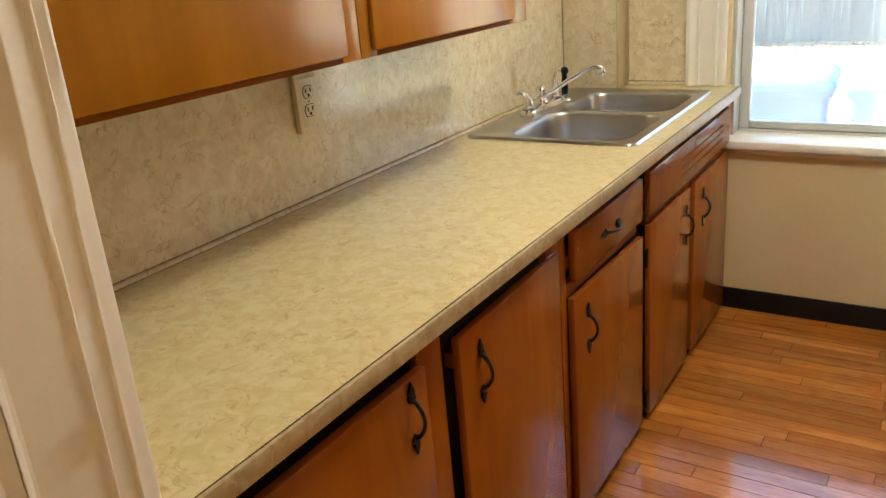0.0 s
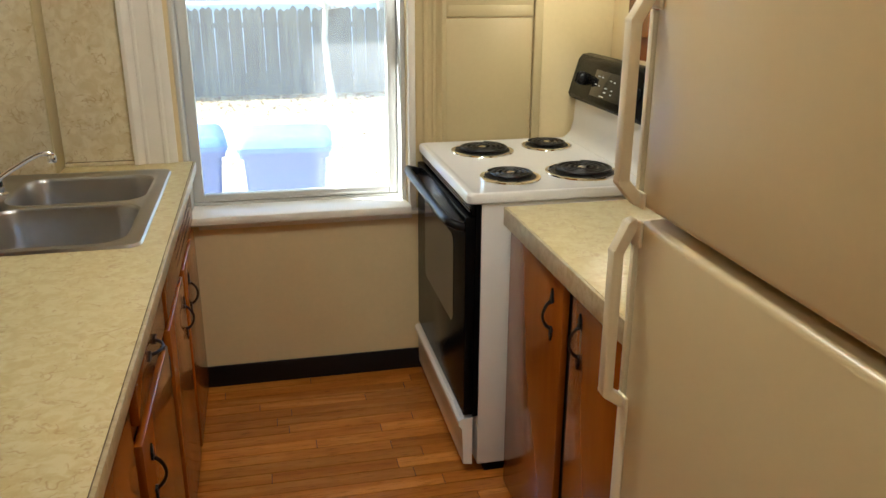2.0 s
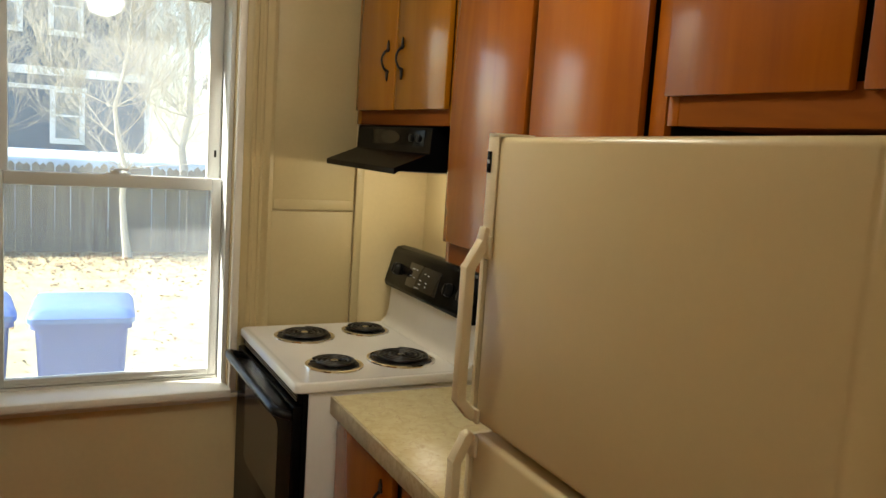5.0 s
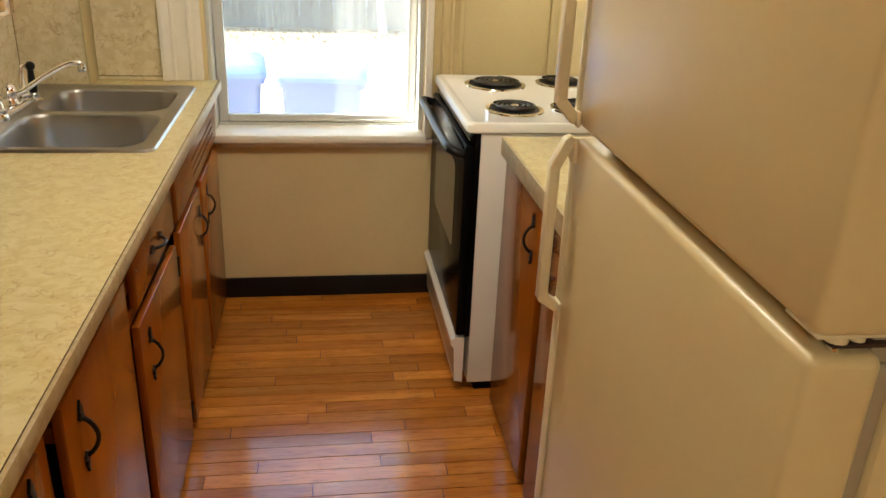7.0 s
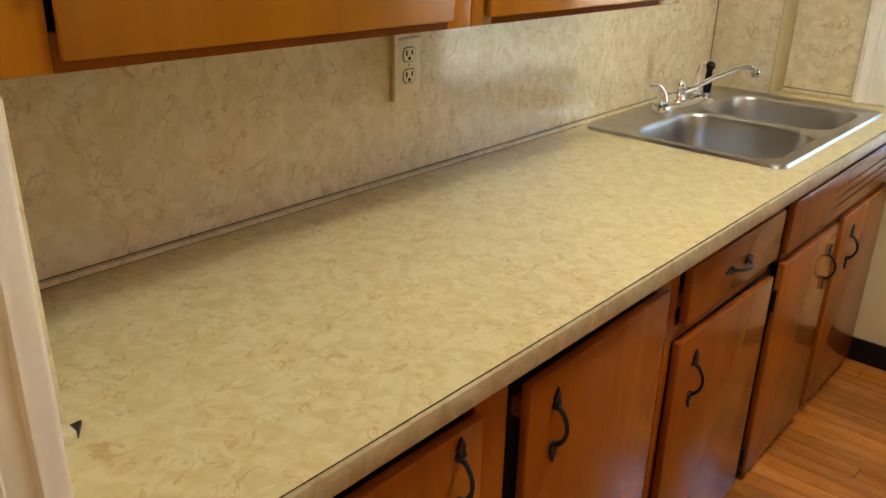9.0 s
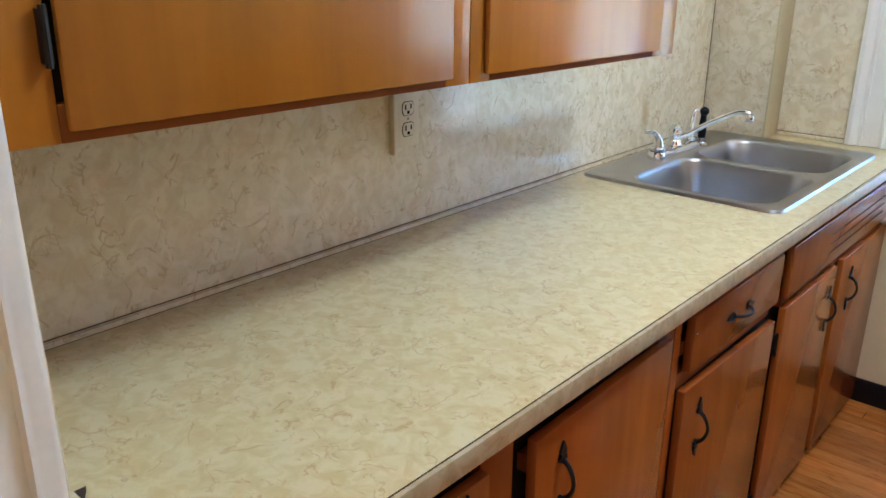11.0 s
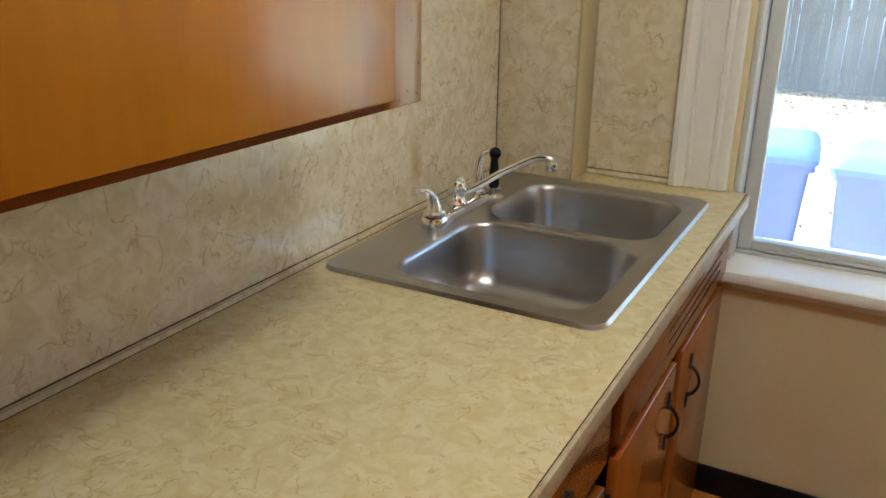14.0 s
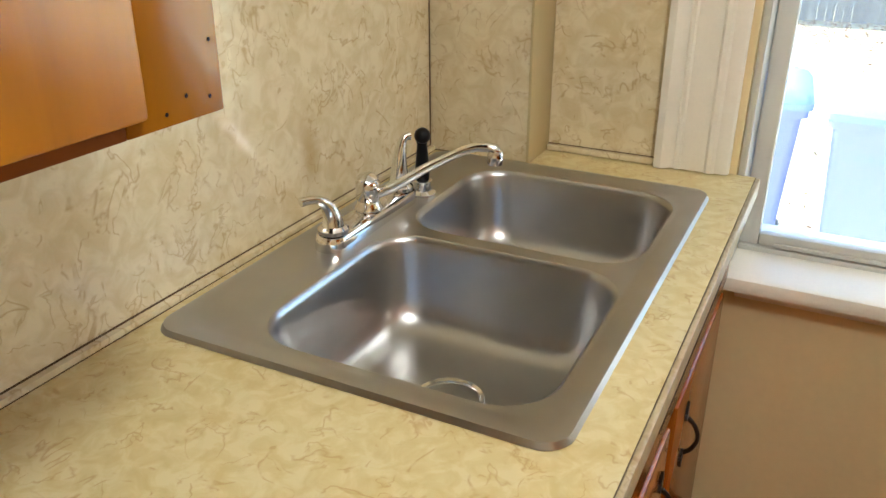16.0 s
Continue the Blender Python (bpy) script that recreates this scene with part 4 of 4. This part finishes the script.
for name, z0, z1 in (("freezer_door", 1.198, 1.652), ("door", 0.060, 1.181)):
    bm = boxes(((FXF, FY0, z0), (FXF + 0.0665, FY1 - 0.012, z1), 0.011, 4))
    for v in bm.verts:  # the freezer door's hinge side stands a little taller
        if z0 > 1:
            v.co.z += 0.016 * (FY1 - v.co.y) / (FY1 - FY0) * (v.co.z - z0) / (z1 - z0)
    doors.append(part(name, bm, M_FRIDGE, fridge))
HI = FY1 - 0.032   # inner edge of the cream trim that carries the handles


def edge_trim(parent, z0, z1, wide):
    """A cream strip wrapped round the door's opening edge."""
    bm = boxes(((FXF - 0.003, HI if wide else FY1 - 0.0115, z0), (FXF - 0.0002, FY1, z1), 0.0012), ((FXF, FY1 - 0.0115, z0 + 0.002), (FXF + 0.062, FY1, z1 - 0.002), 0.002))
    part("door_edge_trim", bm, M_TRIM, parent, "cream plastic edge trim")


edge_trim(doors[0], 1.463, 1.656, True)
edge_trim(doors[0], 1.201, 1.4625, False)
edge_trim(doors[1], 0.889, 1.178, False)
edge_trim(doors[1], 0.062, 0.8885, True)
part("top_cap", boxes(((FXF - 0.004, HI - 0.002, 1.6525), (FXF + 0.06, FY1 - 0.001, 1.658), 0.002)), M_TRIM, doors[0])
badge = part("badge", boxes(((FXF - 0.0046, FY1 - 0.014, 1.597), (FXF - 0.0032, FY1 - 0.002, 1.630), 0.0005)), M_BLACK, doors[0], "small black badge with a pale bar")
part("badge_bar", boxes(((FXF - 0.0052, FY1 - 0.011, 1.611), (FXF - 0.0047, FY1 - 0.005, 1.617))), M_PRINT, badge, "pale bar")


def bar_handle(parent, pts, blocks):
    """A squarish cream bar bowed off the door, with a foot at either end."""
    bm = bmesh.new()
    side = [Vector((x, FY1 - 0.012, z)) for x, z in pts]
    for a, b in zip(side, side[1:]):
        d = (b - a).normalized()
        n = Vector((-d.z, 0, d.x)) * 0.0085
        ring = [a + n, b + n, b - n, a - n]
        lo = [bm.verts.new(p + Vector((0, -0.011, 0))) for p in ring]
        hi = [bm.verts.new(p + Vector((0, 0.011, 0))) for p in ring]
        bm.faces.new(lo), bm.faces.new(hi)
        for k in range(4):
            bm.faces.new((lo[k], lo[(k + 1) % 4], hi[(k + 1) % 4], hi[k]))
        bmesh.ops.bevel(bm, geom=list({e for v in lo + hi for e in v.link_edges}), offset=0.0035, segments=2, profile=0.5, affect="EDGES")
    for x, z in pts[1:-1]:
        tube(bm, [(x, FY1 - 0.0226, z), (x, FY1 - 0.0014, z)], 0.0082, 12)
    for z0, z1 in blocks:
        add_box(bm, (FXF - 0.006, HI, z0), (FXF - 0.0002, FY1 - 0.001, z1), 0.002)
    part("handle", bm, M_TRIM, parent, "cream plastic bar handle")


OUT = FXF - 0.030
bar_handle(doors[0], [(FXF - 0.001, 1.512), (FXF - 0.006, 1.490), (OUT, 1.448), (OUT, 1.236), (FXF - 0.004, 1.206)], ((1.466, 1.500), (1.199, 1.222)))
bar_handle(doors[1], [(FXF - 0.003, 1.178), (FXF - 0.012, 1.172), (OUT, 1.134), (OUT, 0.912), (FXF - 0.003, 0.893)], ((1.143, 1.180), (0.884, 0.906)))
hb = part("hinge", boxes(((FXF + 0.022, FY0 + 0.008, 1.186), (BODY + 0.010, FY0 + 0.042, 1.190), 0.001), ((BODY - 0.002, FY0 - 0.001, 1.181), (BODY + 0.007, FY0 + 0.0035, 1.195), 0.002)), M_JOINT, fridge, "dark metal hinge plate")
for x, r in ((FXF + 0.028, 0.010), (FXF + 0.046, 0.007)):
    bm = bmesh.new()
    tube(bm, [(x, FY0 + 0.016, 1.1905), (x, FY0 + 0.016, 1.1975)], r, 12)
    part("hinge_washer", bm, M_TRIM, hb, "pale plastic washer")
bm = bmesh.new()
tube(bm, [(FXF + 0.028, FY0 + 0.016, 1.1815), (FXF + 0.028, FY0 + 0.016, 1.1858)], 0.006, 10)
part("hinge_pin", bm, M_CHROME, hb)
fridge.matrix_world = pose(FXF, 2.06, 0) @ pose(0, 0, 0, 0, 0, -0.8) @ pose(-FXF, -2.06, 0)
part("bottom_cap", boxes(((FXF + 0.002, FY0 + 0.002, 1.1985), (FXF + 0.064, FY0 + 0.05, 1.2015), 0.001)), M_TRIM, doors[0], "pale cap under the freezer door")

# ---- ceiling lamps ----
# Neither holder is in view; the second is added to go with the fill.
for x, y in ((1.1, 2.5), (0.4, -0.6)):
    lamp = thing("ceiling_lamp", "white round ceiling lamp holder, out of view, switched on", "lamp", "ceiling lamps")
    bm = bmesh.new()
    lathe(bm, (x, y, TOP), [(0.10, -0.001), (0.10, -0.012), (0.05, -0.022), (0.02, -0.022)])
    part("mount", bm, M_ENAMEL, lamp)

# ---- garden ----
fence = thing("fence", "weathered grey picket fence across the garden", "fence")
M_PICKET = wood("weathered_fence_wood", (0.10, 0.085, 0.07), (0.17, 0.15, 0.13), (0.25, 0.23, 0.2), "z", 0.85, 0.0)
FENCE_Y = 16.4
bm = bmesh.new()
prism(bm, [(-0.0595, 0), (0.0595, 0), (0.0595, 1.52), (0.0, 1.58), (-0.0595, 1.52)], "y", 0, 0.02)
PICKET = finish("picket", bm, M_PICKET)
for k in range(130):
    ob = new("picket", PICKET)
    ob.parent = fence
    ob.matrix_world = pose(-5.5 + 0.122 * k, FENCE_Y + random.uniform(-0.006, 0.006), GROUND + random.uniform(-0.05, 0.01), 0, random.uniform(-0.6, 0.6), 0) @ Matrix.Diagonal((random.uniform(0.975, 1.02), 1, 1, 1))
for z in (0.3, 1.2):
    part("fence_rail", boxes(((-5.6, FENCE_Y + 0.028, GROUND + z), (10.5, FENCE_Y + 0.07, GROUND + z + 0.09))), M_PICKET, fence)

M_BIN = plain("blue_bin_plastic", (0.15, 0.19, 0.46), 0.4, var=0.08)
M_BINLID = plain("blue_lid_plastic", (0.15, 0.24, 0.56), 0.35, var=0.08)


def wheelie_bin():
    b = thing("wheelie_bin", "blue plastic wheeled recycling bin with a closed lid", "bin", "bins on the lawn")
    bm = bmesh.new()
    last = None
    for w, dd, z in ((0.22, 0.24, 0.03), (0.235, 0.26, 0.30), (0.27, 0.30, 0.92), (0.275, 0.305, 1.0), (0.30, 0.33, 1.0), (0.30, 0.33, 1.04)):
        ring = ring_of(bm, rounded(-w, w, -dd, dd, 0.05, 4), z)
        if last:
            join(bm, last, ring)
        else:
            bm.faces.new(ring)
        last = ring
    bm.faces.new(last)
    part("bin_body", bm, M_BIN, b)
    bm = bmesh.new()
    last = None
    for w, dd, z in ((0.315, 0.345, 1.041), (0.318, 0.35, 1.075), (0.29, 0.32, 1.115), (0.2, 0.22, 1.135)):
        ring = ring_of(bm, rounded(-w, w, -dd, dd, 0.06, 4), z)
        if last:
            join(bm, last, ring)
        else:
            bm.faces.new(ring)
        last = ring
    bm.faces.new(last)
    part("lid", bm, M_BINLID, b, "lighter blue lid")
    bm = bmesh.new()
    tube(bm, [(-0.22, 0.39, 1.02), (0.22, 0.39, 1.02)], 0.014, 8)
    part("grip_bar", bm, M_BIN, b)
    for x in (-0.26, 0.26):
        bm = bmesh.new()
        lathe(bm, (x - 0.02, 0.27, 0.12), [(0.115, 0), (0.12, 0.01), (0.12, 0.03), (0.115, 0.04)], 20, "x")
        part("wheel", bm, M_RUBBER, b)
    for k in range(6):
        part("moulded_mark", boxes(((-0.155 + 0.055 * k, -0.297, 0.86), (-0.125 + 0.055 * k, -0.290, 0.92))), M_BINLID, b, "moulded bar")
    return b


b = wheelie_bin()
b.matrix_world = pose(1.06, 6.75, GROUND, 0, 0, -4)
copy_thing(b, pose(0.33, 6.85, GROUND, 0, 0, 5))

# house beyond the fence
house = thing("house", "blue-grey clapboard house with white window trim", "house")
M_SIDING = plain("blue_grey_siding", (0.10, 0.13, 0.18), 0.7, var=0.12)
M_HTRIM = plain("white_house_trim", (0.75, 0.76, 0.78), 0.6)
M_FARPANE = plain("far_window_pane", (0.22, 0.24, 0.27), 0.2)
HFY, HX1 = 27.0, 3.6
bm = bmesh.new()
z = GROUND
while z < 7.0:
    prism(bm, [(HFY, z), (HFY - 0.03, z), (HFY - 0.008, z + 0.15), (HFY, z + 0.15)], "x", -9.0, HX1)
    z += 0.15
part("siding", bm, M_SIDING, house)
part("wall", boxes(((-9.0, HFY + 0.001, GROUND), (HX1, HFY + 7, 7.0))), M_SIDING, house)
bm = bmesh.new()
prism(bm, [(HFY - 0.5, 6.9), (HFY + 3.5, 9.6), (HFY + 7.5, 6.9), (HFY + 7.5, 7.05), (HFY + 3.5, 9.8), (HFY - 0.5, 7.05)], "x", -9.4, HX1 + 0.4)
part("roof", bm, plain("grey_shingle", (0.12, 0.12, 0.12), 0.9), house)
part("belt_board", boxes(((-9.0, HFY - 0.06, 2.82), (HX1 + 0.05, HFY - 0.031, 3.06))), M_HTRIM, house)
part("belt_board", boxes(((-9.0, HFY - 0.06, 2.42), (2.0, HFY - 0.031, 2.54))), M_HTRIM, house)
part("corner_board", boxes(((HX1, HFY - 0.06, GROUND), (HX1 + 0.14, HFY + 0.1, 6.95))), M_HTRIM, house)
for x, z0 in ((1.5, 0.90), (-1.2, 0.90), (1.45, 3.95), (-0.1, 3.95), (-3.0, 3.95)):
    wdw = part("window", boxes(((x - 0.46, HFY - 0.075, z0), (x + 0.46, HFY - 0.031, z0 + 1.62), 0.005)), M_HTRIM, house)
    for zz in (z0 + 0.16, z0 + 0.84):
        part("pane", boxes(((x - 0.31, HFY - 0.082, zz), (x + 0.31, HFY - 0.0755, zz + 0.62))), M_FARPANE, wdw, "grey window pane")
pool = thing("covered_pool", "low round-edged pool behind the fence under a pale blue cover", "pool")
bm = bmesh.new()
last = None
for inset, z in ((0.0, 0.0), (0.0, 1.48), (0.05, 1.54), (0.4, 1.58), (1.0, 1.56)):
    ring = ring_of(bm, rounded(-4.6 + inset, 4.4 - inset, 18.4 + inset, 22.4 - inset, 1.6 - inset * 0.8, 6), GROUND + z)
    if last:
        join(bm, last, ring)
    last = ring
bm.faces.new(last)
part("pool_body", bm, plain("pale_blue_cover", (0.55, 0.65, 0.78), 0.5, var=0.25, scale=2.0), pool)
shed = thing("house", "pale house far behind the fence", "house")
part("wall", boxes(((8.2, 34, GROUND), (20, 42, 3.6))), M_HTRIM, shed)
bm = bmesh.new()
prism(bm, [(33.6, 3.5), (38, 5.6), (42.4, 3.5), (42.4, 3.7), (38, 5.8), (33.6, 3.7)], "x", 7.9, 20.3)
part("roof", bm, plain("grey_roof_far", (0.16, 0.16, 0.17), 0.9), shed)


def bare_tree(x, y, h, trunk_r, seed, bark, label):
    rnd = random.Random(seed)
    t = thing("bare_tree", label, "tree", "bare trees in the garden")
    bm = bmesh.new()
    p, pts, rs = Vector((x, y, GROUND)), [], []
    n = 9
    for i in range(n + 1):
        pts.append(p.copy())
        rs.append(trunk_r * (1 - 0.75 * i / n) * (1.25 if i == 0 else 1))
        p += Vector((rnd.uniform(-0.12, 0.12), rnd.uniform(-0.1, 0.1), h / n))
    tube(bm, pts, rs, 8)
    part("trunk", bm, bark, t)
    bm = bmesh.new()

    def limb(start, direction, length, r, depth):
        q, pp, rr = start.copy(), [], []
        k = 5
        dv = direction.copy()
        for i in range(k + 1):
            pp.append(q.copy())
            rr.append(max(0.0030, r * (1 - 0.6 * i / k)))
            dv = (dv + Vector((rnd.uniform(-0.25, 0.25), rnd.uniform(-0.25, 0.25), rnd.uniform(-0.08, 0.2)))).normalized()
            q += dv * length / k
        tube(bm, pp, rr, 3, caps=False)
        if depth:
            for _ in range(5):
                i = rnd.randint(1, k)
                side_way = (dv + Vector((rnd.uniform(-1, 1), rnd.uniform(-1, 1), rnd.uniform(-0.3, 0.8)))).normalized()
                limb(pp[i], side_way, length * rnd.uniform(0.45, 0.7), rr[i] * 0.6, depth - 1)

    for k in range(44):
        i = rnd.randint(3, n)
        a = rnd.uniform(0, 2 * math.pi)
        limb(pts[i], Vector((math.cos(a), math.sin(a), rnd.uniform(0.1, 0.9))).normalized(), h * rnd.uniform(0.22, 0.42), rs[i] * 0.16 + 0.004, 3)
    part("crown", bm, bark, t, "bare twigs")


M_BARK = plain("pale_bark", (0.46, 0.42, 0.36), 0.9, var=0.2, bump=0.4, bump_scale=30.0)
bare_tree(2.15, 15.7, 4.6, 0.062, 3, M_BARK, "slim bare tree in front of the fence")
bare_tree(3.55, 17.6, 5.6, 0.11, 8, M_BARK, "bare tree behind the fence")
bare_tree(-0.6, 18.2, 5.2, 0.06, 12, M_BARK, "bare tree behind the fence")

# fallen leaves and tufts
bm = bmesh.new()
rnd = random.Random(5)
for k in range(7000):
    far = rnd.random() < 0.6
    x, y = rnd.uniform(-4, 8), (FENCE_Y - abs(rnd.gauss(0, 1.3)) - 0.1 if far else rnd.uniform(5.5, 16.2))
    s, a = rnd.uniform(0.012, 0.042), rnd.uniform(0, 6.28)
    c, q = math.cos(a) * s, math.sin(a) * s
    h = rnd.uniform(0.0, 0.04)
    vs = [bm.verts.new((x + dx, y + dy, GROUND + 0.006 + dz)) for dx, dy, dz in ((c, q, 0), (-q * 0.6, c * 0.6, h), (-c, -q, 0.01), (q * 0.6, -c * 0.6, h))]
    bm.faces.new(vs)
tagged(new("fallen_leaves", finish("fallen_leaves", bm, plain("dead_leaves", (0.24, 0.13, 0.07), 0.9, var=0.3, scale=9.0), False)), "brown fallen leaves on the lawn", "leaves", "", "stuff")

# ---- floor boards, last ----
bm = boxes(((-0.5, -0.5, -0.0055), (0.5, 0.5, 0.0)))
PLANK = finish("plank", bm, M_OAK)
rnd = random.Random(11)
PITCH = 0.0565
far_rows = int((FAR - 1.30) / PITCH)
for r in range(far_rows):
    y = FAR - 0.002 - PITCH * (r + 0.5)
    x = 0.60 - rnd.uniform(0.0, 0.5)
    while x < 1.62:
        ln = rnd.uniform(0.28, 0.95)
        a, e = max(x, 0.60), min(x + ln, 1.62)
        if e - a > 0.03:
            ob = new("plank", PLANK)
            ob.parent = floor
            ob.matrix_world = pose((a + e) / 2, y, rnd.uniform(-0.0003, 0.0003)) @ Matrix.Diagonal((e - a - 0.0022, PITCH - 0.0022, 1, 1))
        x += ln
bm = bmesh.new()
y = FAR - 0.002 - PITCH * far_rows
while y > BACK:
    x = -1.5 - rnd.uniform(0, 0.6)
    while x < RIGHT:
        ln = rnd.uniform(0.5, 1.5)
        a, e = max(x, -1.51), min(x + ln, RIGHT - 0.005)
        if e - a > 0.03:
            add_box(bm, (a + 0.0006, y - PITCH + 0.0006, -0.0055), (e - 0.0006, y - 0.0006, 0.0))
        x += ln
    y -= PITCH
nf = tagged(new("floor_boards_next_room", finish("floor_boards_next_room", bm, M_OAK, False)), "", "", "", "stuff")
nf.parent = floor
